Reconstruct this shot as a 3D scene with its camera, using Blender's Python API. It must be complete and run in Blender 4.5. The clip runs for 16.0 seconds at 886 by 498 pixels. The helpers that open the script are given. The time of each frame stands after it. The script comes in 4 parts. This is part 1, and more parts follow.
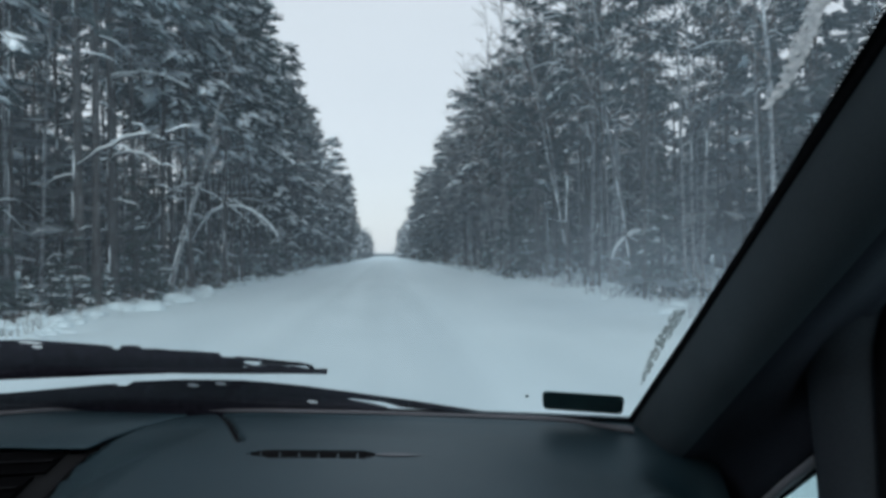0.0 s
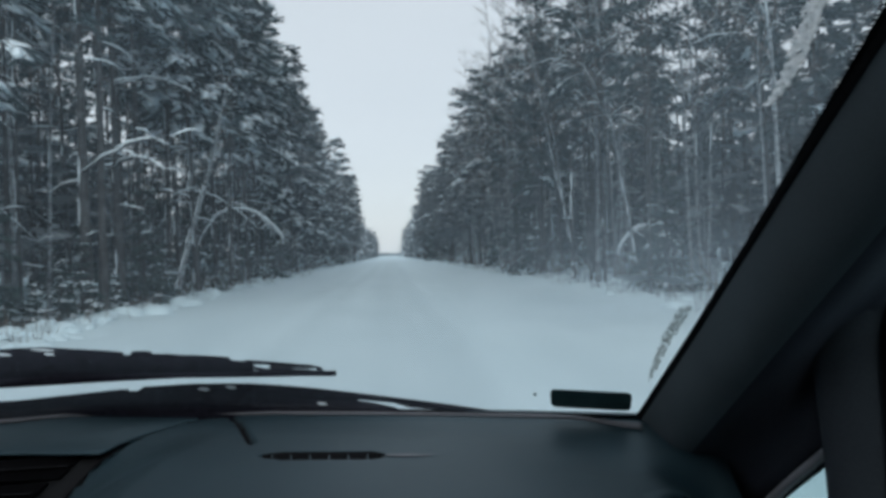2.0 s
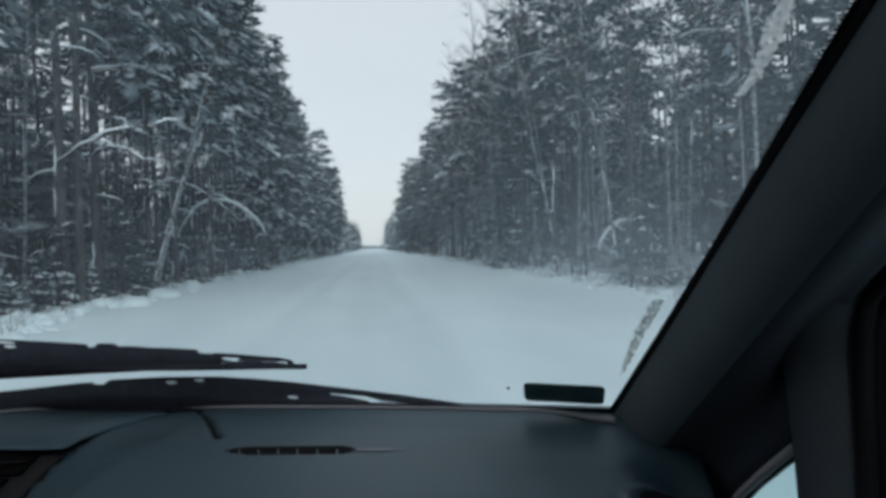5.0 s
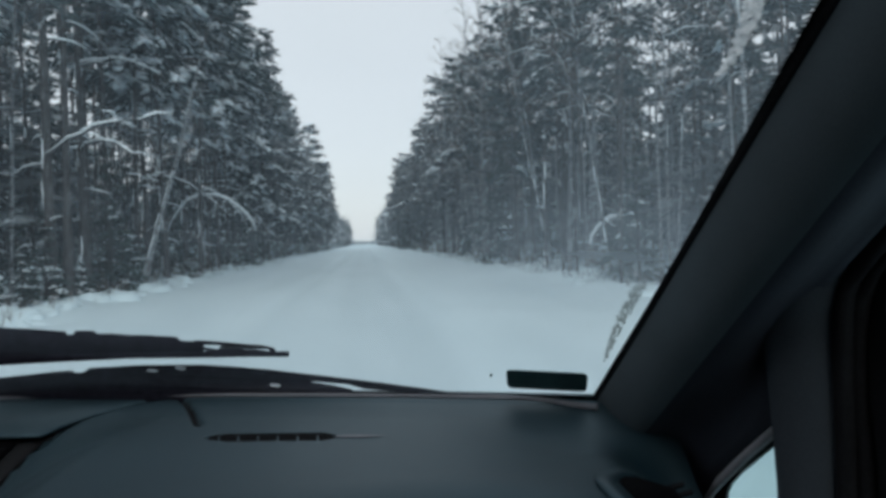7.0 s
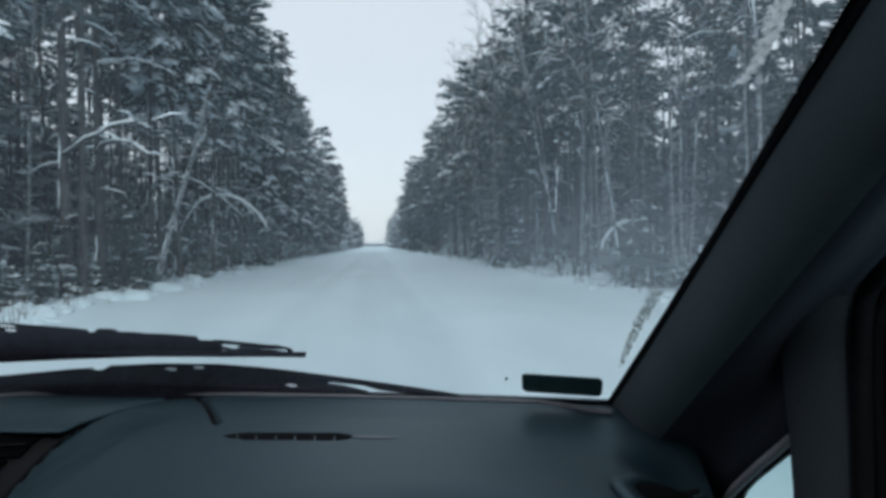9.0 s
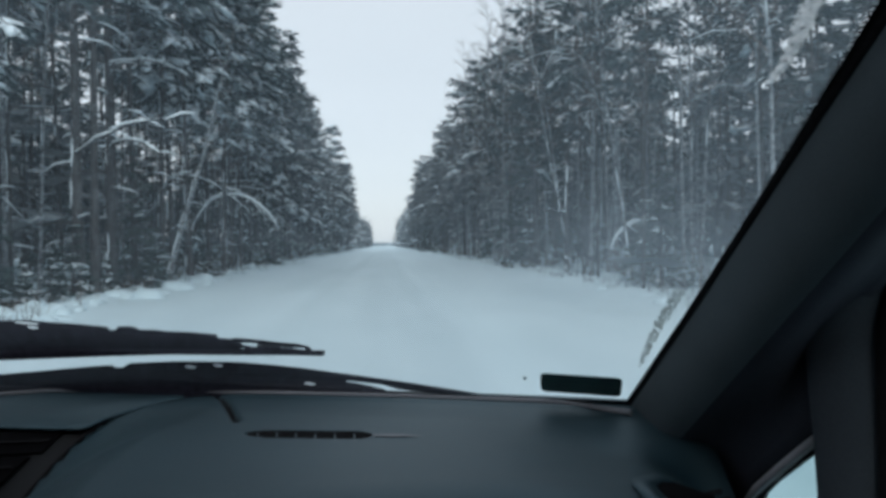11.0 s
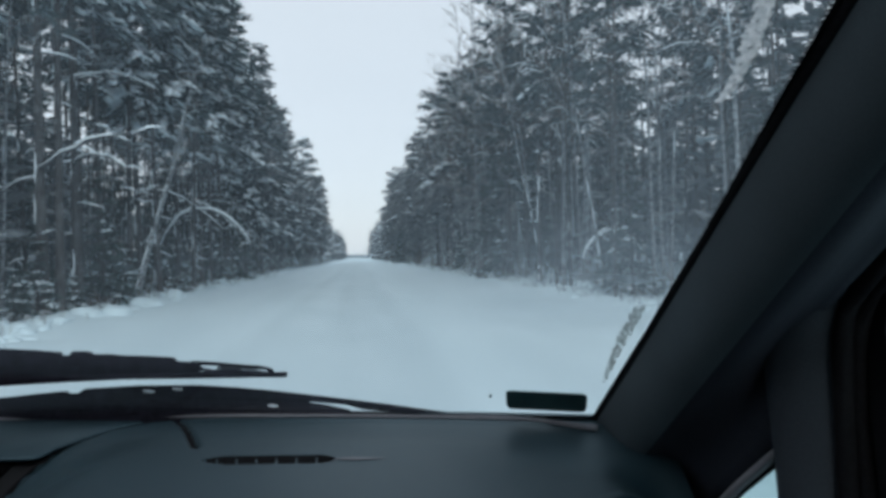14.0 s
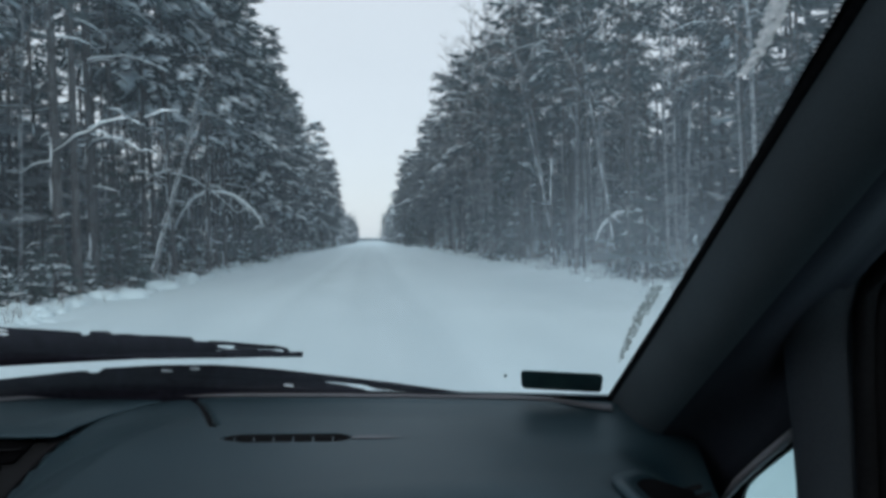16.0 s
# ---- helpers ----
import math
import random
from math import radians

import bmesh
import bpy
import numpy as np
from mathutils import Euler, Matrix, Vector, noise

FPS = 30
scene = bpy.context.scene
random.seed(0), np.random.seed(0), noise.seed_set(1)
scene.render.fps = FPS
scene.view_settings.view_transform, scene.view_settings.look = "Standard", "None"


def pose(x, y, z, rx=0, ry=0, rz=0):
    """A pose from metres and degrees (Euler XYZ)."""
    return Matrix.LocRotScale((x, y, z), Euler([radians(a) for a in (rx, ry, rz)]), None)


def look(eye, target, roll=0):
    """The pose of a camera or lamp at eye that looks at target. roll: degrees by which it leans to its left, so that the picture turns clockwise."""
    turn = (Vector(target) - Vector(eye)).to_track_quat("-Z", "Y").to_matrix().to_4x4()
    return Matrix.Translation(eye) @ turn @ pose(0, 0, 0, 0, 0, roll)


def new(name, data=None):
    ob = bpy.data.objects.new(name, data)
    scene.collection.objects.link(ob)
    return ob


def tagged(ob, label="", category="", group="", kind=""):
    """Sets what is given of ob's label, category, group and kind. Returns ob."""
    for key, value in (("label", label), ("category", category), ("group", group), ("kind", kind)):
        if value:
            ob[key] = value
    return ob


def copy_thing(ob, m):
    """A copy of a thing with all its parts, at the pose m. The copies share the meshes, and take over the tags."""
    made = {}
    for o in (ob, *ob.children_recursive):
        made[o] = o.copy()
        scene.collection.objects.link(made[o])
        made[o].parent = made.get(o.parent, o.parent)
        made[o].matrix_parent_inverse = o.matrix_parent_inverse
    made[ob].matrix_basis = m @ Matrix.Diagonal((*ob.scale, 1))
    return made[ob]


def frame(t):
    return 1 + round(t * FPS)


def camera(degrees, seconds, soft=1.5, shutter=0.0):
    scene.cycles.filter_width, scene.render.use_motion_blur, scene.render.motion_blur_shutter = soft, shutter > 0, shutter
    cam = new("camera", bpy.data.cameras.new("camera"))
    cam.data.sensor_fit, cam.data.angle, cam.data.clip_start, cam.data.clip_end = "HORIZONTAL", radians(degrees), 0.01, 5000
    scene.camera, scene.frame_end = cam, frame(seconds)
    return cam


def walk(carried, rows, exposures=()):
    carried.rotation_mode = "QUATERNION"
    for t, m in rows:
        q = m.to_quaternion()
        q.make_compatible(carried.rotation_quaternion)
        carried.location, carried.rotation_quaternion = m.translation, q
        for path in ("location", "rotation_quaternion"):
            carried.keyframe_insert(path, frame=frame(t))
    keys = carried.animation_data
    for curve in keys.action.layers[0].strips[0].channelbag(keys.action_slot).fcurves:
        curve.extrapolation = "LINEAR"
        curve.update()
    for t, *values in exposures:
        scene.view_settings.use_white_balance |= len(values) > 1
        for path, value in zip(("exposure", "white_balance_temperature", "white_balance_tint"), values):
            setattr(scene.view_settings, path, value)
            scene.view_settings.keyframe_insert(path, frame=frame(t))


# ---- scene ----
cam = camera(68.0, 16.0, soft=3.6)
PATH = [
    (0, (0.012, -0.004, 1.353), (0.189, 1.988, 1.37), -1.2),
    (0.5, (-0.007, -0.001, 1.341), (0.154, 1.992, 1.324), -0.7),
    (1, (0.001, -0.002, 1.361), (0.172, 1.99, 1.384), -1.7),
    (1.5, (-0.009, 0.0, 1.35), (0.145, 1.994, 1.356), -1.3),
    (2, (0.011, -0.009, 1.356), (0.172, 1.984, 1.369), -2.3),
    (2.5, (0.069, 0.0, 1.378), (0.375, 1.977, 1.397), -4.8),
    (3, (0.028, 0.002, 1.352), (0.261, 1.989, 1.342), -2.1),
    (3.5, (0.013, 0.006, 1.35), (0.228, 1.995, 1.348), -1.3),
    (4, (0.042, 0.008, 1.357), (0.284, 1.993, 1.331), -2.8),
    (6.5, (-0.007, -0.004, 1.343), (0.156, 1.989, 1.361), -0.3),
    (7, (0.036, 0.008, 1.341), (0.275, 1.994, 1.317), -1.8),
    (7.5, (0.0, -0.008, 1.349), (0.157, 1.985, 1.387), -0.2),
    (8, (0.02, 0.001, 1.343), (0.235, 1.989, 1.354), -1.1),
    (8.5, (0.008, 0.001, 1.348), (0.217, 1.99, 1.373), -0.5),
    (9, (0.027, 0.002, 1.342), (0.233, 1.991, 1.328), -1.1),
    (11.5, (0.012, 0.002, 1.342), (0.189, 1.994, 1.326), -0.9),
    (12, (0.019, 0.006, 1.336), (0.222, 1.995, 1.301), -0.5),
    (12.5, (0.003, 0.01, 1.33), (0.209, 1.998, 1.282), 0.2),
    (13, (0.019, 0.016, 1.345), (0.24, 2.003, 1.295), -1.9),
    (13.5, (0.007, -0.002, 1.357), (0.171, 1.991, 1.404), -0.7),
    (14, (0.029, 0.008, 1.35), (0.288, 1.991, 1.367), -1.8),
    (14.5, (-0.001, -0.005, 1.356), (0.145, 1.989, 1.428), 1.1),
    (15, (0.027, -0.002, 1.357), (0.261, 1.983, 1.428), -1.2),
    (15.5, (0.009, 0.003, 1.352), (0.203, 1.994, 1.358), -0.3),
    (16, (0.026, 0.011, 1.346), (0.246, 1.999, 1.313), -1.9),
]
walk(cam, [(t, look(eye, target, roll)) for t, eye, target, roll in PATH], exposures=[(0, 0.03, 6380, 7), (0.5, -0.02, 6390, 7), (2.3, -0.04, 6430, 7), (3, -0.03, 6580, 7), (4, -0.05, 6560, 7), (6.5, 0.0, 6520, 7), (8, 0.0, 6450, 7), (9, 0.06, 6340, 7), (11.5, 0.08, 6360, 7), (13, 0.1, 6360, 7), (14, 0.06, 6290, 7), (15, 0.06, 6260, 7), (16, 0.03, 6330, 7)])


# ---- world, sun ----
world = bpy.data.worlds.new("overcast_sky")
scene.world = world
world.use_nodes = True
wn = world.node_tree.nodes
wl = world.node_tree.links
wn.clear()
w_out = wn.new("ShaderNodeOutputWorld")
w_sky = wn.new("ShaderNodeTexSky")
w_sky.sky_type = "NISHITA"
w_sky.sun_disc = False
w_sky.sun_elevation = radians(34)
w_sky.sun_rotation = radians(182)
w_sky.dust_density = 2.0
w_bg = wn.new("ShaderNodeBackground")
w_bg.inputs[1].default_value = 0.02
w_cloud = wn.new("ShaderNodeBackground")
w_cloud.inputs[0].default_value = (0.912, 0.943, 0.992, 1)
w_cloud.inputs[1].default_value = 0.8
w_add = wn.new("ShaderNodeAddShader")
wl.new(w_sky.outputs[0], w_bg.inputs[0])
wl.new(w_bg.outputs[0], w_add.inputs[0])
wl.new(w_cloud.outputs[0], w_add.inputs[1])
wl.new(w_add.outputs[0], w_out.inputs[0])

sun = new("sun", bpy.data.lights.new("sun", "SUN"))
sun.data.energy = 1.3
sun.data.angle = radians(40)
sun.data.color = (1.0, 0.97, 0.93)
sun.matrix_world = look((0, 0, 60), (1.0, 25, 42))


# ---- materials ----
def material(name):
    m = bpy.data.materials.new(name)
    m.use_nodes = True
    return m, m.node_tree.nodes, m.node_tree.links, m.node_tree.nodes["Principled BSDF"]


def noise_tex(nodes, links, scale, detail=4.0, stretch=(1, 1, 1), rough=0.55, space="Object"):
    co = nodes.new("ShaderNodeTexCoord")
    mp = nodes.new("ShaderNodeMapping")
    mp.inputs["Scale"].default_value = stretch
    nt = nodes.new("ShaderNodeTexNoise")
    nt.inputs["Scale"].default_value = scale
    nt.inputs["Detail"].default_value = detail
    nt.inputs["Roughness"].default_value = rough
    links.new(co.outputs[space], mp.inputs[0])
    links.new(mp.outputs[0], nt.inputs[0])
    return nt.outputs[0]


def ramp(nodes, links, source, stops):
    r = nodes.new("ShaderNodeValToRGB")
    el = r.color_ramp.elements
    while len(el) < len(stops):
        el.new(0.5)
    for e, (p, c) in zip(el, stops):
        e.position = p
        e.color = (*c, 1) if len(c) == 3 else c
    links.new(source, r.inputs[0])
    return r.outputs[0]


def mixed(nodes, links, fac, a, b, mode="MIX"):
    m = nodes.new("ShaderNodeMix")
    m.data_type = "RGBA"
    m.blend_type = mode
    for socket, value in ((m.inputs[0], fac), (m.inputs[6], a), (m.inputs[7], b)):
        if isinstance(value, (int, float)):
            socket.default_value = value
        elif isinstance(value, tuple):
            socket.default_value = (*value, 1)
        else:
            links.new(value, socket)
    return m.outputs[2]


def bump(nodes, links, bsdf, heights):
    last = None
    for source, strength, distance in heights:
        b = nodes.new("ShaderNodeBump")
        b.inputs["Strength"].default_value = strength
        b.inputs["Distance"].default_value = distance
        links.new(source, b.inputs["Height"])
        if last:
            links.new(last, b.inputs["Normal"])
        last = b.outputs[0]
    links.new(last, bsdf.inputs["Normal"])


def two_scale(name, dark, light, fine, coarse, rough=0.8, bump_mm=2.0, stretch=(1, 1, 1), vary=True, metal=0.0, spec=0.5):
    m, n, l, p = material(name)
    a = noise_tex(n, l, fine, 5, stretch)
    b = noise_tex(n, l, coarse, 3, stretch)
    colour = ramp(n, l, a, [(0.3, dark), (0.7, light)])
    shade = ramp(n, l, b, [(0.3, (0.72, 0.72, 0.72)), (0.7, (1, 1, 1))])
    colour = mixed(n, l, 1.0, colour, shade, "MULTIPLY")
    if vary:
        info = n.new("ShaderNodeObjectInfo")
        colour = mixed(n, l, 1.0, colour, ramp(n, l, info.outputs["Random"], [(0, (0.75, 0.77, 0.8)), (1, (1, 1, 1))]), "MULTIPLY")
    l.new(colour, p.inputs["Base Color"])
    p.inputs["Roughness"].default_value = rough
    p.inputs["Metallic"].default_value = metal
    p.inputs["Specular IOR Level"].default_value = spec
    bump(n, l, p, [(b, 0.3, bump_mm * 0.003), (a, 0.5, bump_mm * 0.001)])
    return m


def snow_material(name, fine, coarse, relief, streaks=False, low=(0.68, 0.79, 0.86), high=(0.78, 0.87, 0.93)):
    m, n, l, p = material(name)
    a = noise_tex(n, l, fine, 6)
    b = noise_tex(n, l, coarse, 4, (1, 0.35, 1))
    tint = ramp(n, l, b, [(0.3, low), (0.7, high)])
    if streaks:
        c = noise_tex(n, l, 0.9, 4, (1, 0.03, 1))
        tint = mixed(n, l, 1.0, tint, ramp(n, l, c, [(0.35, (0.93, 0.935, 0.94)), (0.65, (1, 1, 1))]), "MULTIPLY")
        # the driven lane is packed greyer than the loose snow beside it; its edge wanders
        co = n.new("ShaderNodeTexCoord")
        sep = n.new("ShaderNodeSeparateXYZ")
        l.new(co.outputs["Object"], sep.inputs[0])
        sway = n.new("ShaderNodeMath")
        sway.operation = "MULTIPLY_ADD"
        sway.inputs[1].default_value = 0.9
        l.new(noise_tex(n, l, 0.35, 5, (1, 0.5, 1)), sway.inputs[0])
        l.new(sep.outputs[0], sway.inputs[2])
        lane = n.new("ShaderNodeMapRange")
        for k, v in ((1, -8.0), (2, 8.0), (3, 0.0), (4, 1.0)):
            lane.inputs[k].default_value = v
        l.new(sway.outputs[0], lane.inputs[0])
        packed = ramp(n, l, lane.outputs[0], [(0.25, (1, 1, 1)), (0.38, (0.95, 0.95, 0.95)), (0.5, (0.935, 0.935, 0.935)), (0.587, (0.925, 0.93, 0.935)), (0.603, (1, 1, 1))])
        tint = mixed(n, l, 1.0, tint, packed, "MULTIPLY")
    l.new(tint, p.inputs["Base Color"])
    p.inputs["Roughness"].default_value = 0.7
    p.inputs["Specular IOR Level"].default_value = 0.25
    bump(n, l, p, [(b, 0.35, relief), (a, 0.15, relief * 0.25)])
    return m


SNOW = snow_material("packed_snow", 9.0, 0.55, 0.022, True, (0.5, 0.63, 0.695), (0.57, 0.705, 0.77))
TREE_SNOW = snow_material("loose_snow", 14.0, 3.0, 0.03)


def bark_material():
    m, n, l, p = material("pine_bark")
    a = noise_tex(n, l, 12.0, 6, (1, 1, 0.2), 0.65)
    co = n.new("ShaderNodeTexCoord")
    sep = n.new("ShaderNodeSeparateXYZ")
    l.new(co.outputs["Object"], sep.inputs[0])
    div = n.new("ShaderNodeMath")
    div.operation = "DIVIDE"
    div.inputs[1].default_value = 20.0
    l.new(sep.outputs[2], div.inputs[0])
    grey = ramp(n, l, a, [(0.35, (0.016, 0.018, 0.02)), (0.65, (0.078, 0.084, 0.091))])
    red = ramp(n, l, a, [(0.3, (0.046, 0.042, 0.04)), (0.7, (0.115, 0.098, 0.09))])
    colour = mixed(n, l, ramp(n, l, div.outputs[0], [(0.3, (0, 0, 0)), (0.6, (1, 1, 1))]), grey, red)
    # darker wet streaks, and lichen and rime caught in patches
    b = noise_tex(n, l, 3.0, 4, (1, 1, 0.35), 0.6)
    colour = mixed(n, l, 1.0, colour, ramp(n, l, b, [(0.36, (0.45, 0.44, 0.45)), (0.56, (1.15, 1.15, 1.15))]), "MULTIPLY")
    c = noise_tex(n, l, 7.0, 5, (1, 1, 0.5), 0.7)
    colour = mixed(n, l, ramp(n, l, c, [(0.6, (0, 0, 0)), (0.72, (0.55, 0.55, 0.55))]), colour, (0.3, 0.33, 0.34))
    l.new(colour, p.inputs["Base Color"])
    p.inputs["Roughness"].default_value = 0.9
    bump(n, l, p, [(a, 0.8, 0.03)])
    return m


def birch_material():
    m, n, l, p = material("birch_bark")
    a = noise_tex(n, l, 5.0, 5, (1.0, 1.0, 2.6))
    b = noise_tex(n, l, 1.2, 3)
    c = ramp(n, l, a, [(0.38, (0.045, 0.048, 0.05)), (0.5, (0.24, 0.27, 0.29)), (0.8, (0.42, 0.46, 0.49))])
    l.new(mixed(n, l, 1.0, c, ramp(n, l, b, [(0.35, (0.58, 0.6, 0.63)), (0.65, (0.94, 0.97, 1))]), "MULTIPLY"), p.inputs["Base Color"])
    p.inputs["Roughness"].default_value = 0.75
    bump(n, l, p, [(a, 0.5, 0.01)])
    return m


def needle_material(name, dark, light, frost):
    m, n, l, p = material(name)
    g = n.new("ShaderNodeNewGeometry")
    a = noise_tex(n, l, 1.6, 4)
    # frost: share of pale clumps; the far foliage uses it for haze too
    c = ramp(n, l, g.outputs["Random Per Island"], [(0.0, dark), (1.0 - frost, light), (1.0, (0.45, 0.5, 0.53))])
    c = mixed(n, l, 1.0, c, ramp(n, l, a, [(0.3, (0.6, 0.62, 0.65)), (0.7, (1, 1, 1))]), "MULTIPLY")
    l.new(c, p.inputs["Base Color"])
    p.inputs["Roughness"].default_value = 0.7
    p.inputs["Specular IOR Level"].default_value = 0.2
    return m


PINE_BARK = bark_material()
BIRCH_BARK = birch_material()
TWIG = two_scale("frosted_twig", (0.06, 0.05, 0.045), (0.2, 0.18, 0.17), 7, 1.5, 0.9, 2)
PINE_NEEDLES = needle_material("pine_needles", (0.027, 0.044, 0.048), (0.058, 0.087, 0.095), 0.1)
SPRUCE_NEEDLES = needle_material("spruce_needles", (0.02, 0.038, 0.036), (0.056, 0.086, 0.086), 0.1)
# distance haze is put into this paler, bluer foliage colour
HAZED_NEEDLES = needle_material("hazed_foliage", (0.072, 0.09, 0.1), (0.145, 0.168, 0.182), 0.3)

DASH_PLASTIC = two_scale("dash_plastic", (0.007, 0.019, 0.026), (0.011, 0.027, 0.035), 900, 7, 0.5, 0.4, vary=False, spec=0.88)
DASH_PLASTIC.node_tree.nodes["Principled BSDF"].inputs["Specular Tint"].default_value = (0.57, 0.84, 1.0, 1)
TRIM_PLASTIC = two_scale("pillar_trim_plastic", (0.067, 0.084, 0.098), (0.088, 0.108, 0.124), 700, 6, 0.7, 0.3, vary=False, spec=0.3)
HIGHLIGHT_PLASTIC = two_scale("highlight_plastic", (0.15, 0.155, 0.18), (0.2, 0.205, 0.235), 600, 9, 0.6, 0.3, vary=False, spec=0.4)
BEZEL_PLASTIC = two_scale("bezel_plastic", (0.011, 0.013, 0.016), (0.017, 0.019, 0.023), 500, 8, 0.75, 0.3, vary=False, spec=0.25)
MOULDING = two_scale("window_moulding", (0.42, 0.41, 0.44), (0.5, 0.49, 0.52), 400, 12, 0.5, 0.2, vary=False)
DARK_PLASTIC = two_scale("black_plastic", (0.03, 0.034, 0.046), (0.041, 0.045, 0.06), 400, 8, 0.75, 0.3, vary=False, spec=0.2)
RUBBER = two_scale("black_rubber", (0.013, 0.013, 0.015), (0.021, 0.021, 0.024), 300, 12, 0.9, 0.3, vary=False, spec=0.1)
VENT_SHADE = two_scale("vent_shade", (0.003, 0.003, 0.004), (0.005, 0.005, 0.006), 300, 12, 0.9, 0.2, vary=False, spec=0.05)
WIPER_BLACK = two_scale("wiper_enamel", (0.004, 0.0045, 0.01), (0.016, 0.016, 0.028), 120, 22, 0.8, 1.5, vary=False, spec=0.15)
LINING = two_scale("grey_headlining", (0.05, 0.052, 0.055), (0.07, 0.072, 0.075), 300, 5, 0.95, 0.5, vary=False)
POST_TRIM = two_scale("post_trim_plastic", (0.045, 0.053, 0.066), (0.06, 0.069, 0.084), 500, 6, 0.8, 0.3, vary=False, spec=0.25)
STICKER = two_scale("sticker_back", (0.045, 0.1, 0.105), (0.06, 0.125, 0.13), 90, 30, 0.6, 0.2, vary=False)


def glass_material(name, film, smear, fog=0.0, haze=0.0, tint=(0.93, 0.96, 0.97)):
    m, n, l, p = material(name)
    n.remove(p)
    out = n["Material Output"]
    clear = n.new("ShaderNodeBsdfTransparent")
    clear.inputs[0].default_value = (*tint, 1)
    dirt = n.new("ShaderNodeBsdfTranslucent")
    dirt.inputs[0].default_value = (0.62, 0.78, 0.9, 1)
    gloss = n.new("ShaderNodeBsdfGlossy")
    gloss.inputs["Roughness"].default_value = 0.03
    a = noise_tex(n, l, 5.0, 5, (0.6, 1, 5.0))
    b = noise_tex(n, l, 2.2, 3)
    grime = mixed(n, l, 1.0, ramp(n, l, a, [(0.42, (0.35, 0.35, 0.35)), (0.75, (1, 1, 1))]), ramp(n, l, b, [(0.35, (0.35, 0.35, 0.35)), (0.7, (1, 1, 1))]), "MULTIPLY")
    # fog film on the glass, towards the pillar and away from the foot of the glass
    co = n.new("ShaderNodeTexCoord")
    sep = n.new("ShaderNodeSeparateXYZ")
    l.new(co.outputs["Object"], sep.inputs[0])
    across = n.new("ShaderNodeMapRange")
    across.interpolation_type = "SMOOTHSTEP"
    for k, v in ((1, -0.05), (2, 0.33), (3, 0.0), (4, 1.0)):
        across.inputs[k].default_value = v
    l.new(sep.outputs[0], across.inputs[0])
    up = n.new("ShaderNodeMapRange")
    up.interpolation_type = "SMOOTHSTEP"
    for k, v in ((1, 1.235), (2, 1.31), (3, 0.0), (4, 1.0)):
        up.inputs[k].default_value = v
    l.new(sep.outputs[2], up.inputs[0])
    both = n.new("ShaderNodeMath")
    both.operation = "MULTIPLY"
    l.new(across.outputs[0], both.inputs[0])
    l.new(up.outputs[0], both.inputs[1])
    # haze: the pale air outside, put into the glass as extra film
    fogged = mixed(n, l, both.outputs[0], (film + haze,) * 3, (film + haze + fog,) * 3)
    fogged = mixed(n, l, up.outputs[0], (film,) * 3, fogged)
    # mist over the snow outside, put into the glass as a milky low corner patch
    corner = None
    for socket, a0, a1, v0, v1 in ((0, 0.06, 0.27, 0, 1), (2, 1.25, 1.3, 0, 1), (2, 1.315, 1.42, 1, 0)):
        step = n.new("ShaderNodeMapRange")
        step.interpolation_type = "SMOOTHSTEP"
        for k, v in ((1, a0), (2, a1), (3, v0), (4, v1)):
            step.inputs[k].default_value = v
        l.new(sep.outputs[socket], step.inputs[0])
        if corner is None:
            corner = step.outputs[0]
        else:
            times = n.new("ShaderNodeMath")
            times.operation = "MULTIPLY"
            l.new(corner, times.inputs[0])
            l.new(step.outputs[0], times.inputs[1])
            corner = times.outputs[0]
    fogged = mixed(n, l, corner, fogged, (film + haze + 2.3 * fog,) * 3)
    extra = n.new("ShaderNodeMath")
    extra.operation = "MULTIPLY"
    l.new(up.outputs[0], extra.inputs[0])
    l.new(grime, extra.inputs[1])
    amount = mixed(n, l, extra.outputs[0], fogged, (smear,) * 3)
    m1 = n.new("ShaderNodeMixShader")
    l.new(amount, m1.inputs[0])
    l.new(clear.outputs[0], m1.inputs[1])
    l.new(dirt.outputs[0], m1.inputs[2])
    fres = n.new("ShaderNodeFresnel")
    fres.inputs[0].default_value = 1.3
    m2 = n.new("ShaderNodeMixShader")
    l.new(fres.outputs[0], m2.inputs[0])
    l.new(m1.outputs[0], m2.inputs[1])
    l.new(gloss.outputs[0], m2.inputs[2])
    l.new(m2.outputs[0], out.inputs[0])
    return m


WINDSCREEN_GLASS = glass_material("windscreen_glass", 0.022, 0.14, 0.14, 0.018)
SIDE_GLASS = glass_material("side_glass", 0.04, 0.1, tint=(0.66, 0.8, 0.8))


def ice_material(name, low, high, through_light):
    m, n, l, p = material(name)
    a = noise_tex(n, l, 210, 6, rough=0.7)
    c = ramp(n, l, a, [(0.38, low), (0.62, high)])
    l.new(c, p.inputs["Base Color"])
    p.inputs["Roughness"].default_value = 0.35
    bump(n, l, p, [(a, 0.8, 0.004)])
    back = n.new("ShaderNodeBsdfTranslucent")
    l.new(c, back.inputs[0])
    both = n.new("ShaderNodeMixShader")
    both.inputs[0].default_value = through_light
    l.new(p.outputs[0], both.inputs[1])
    l.new(back.outputs[0], both.inputs[2])
    l.new(both.outputs[0], n["Material Output"].inputs[0])
    return m


ICE = ice_material("ice_crust", (0.6, 0.64, 0.65), (0.99, 0.99, 0.99), 0.88)


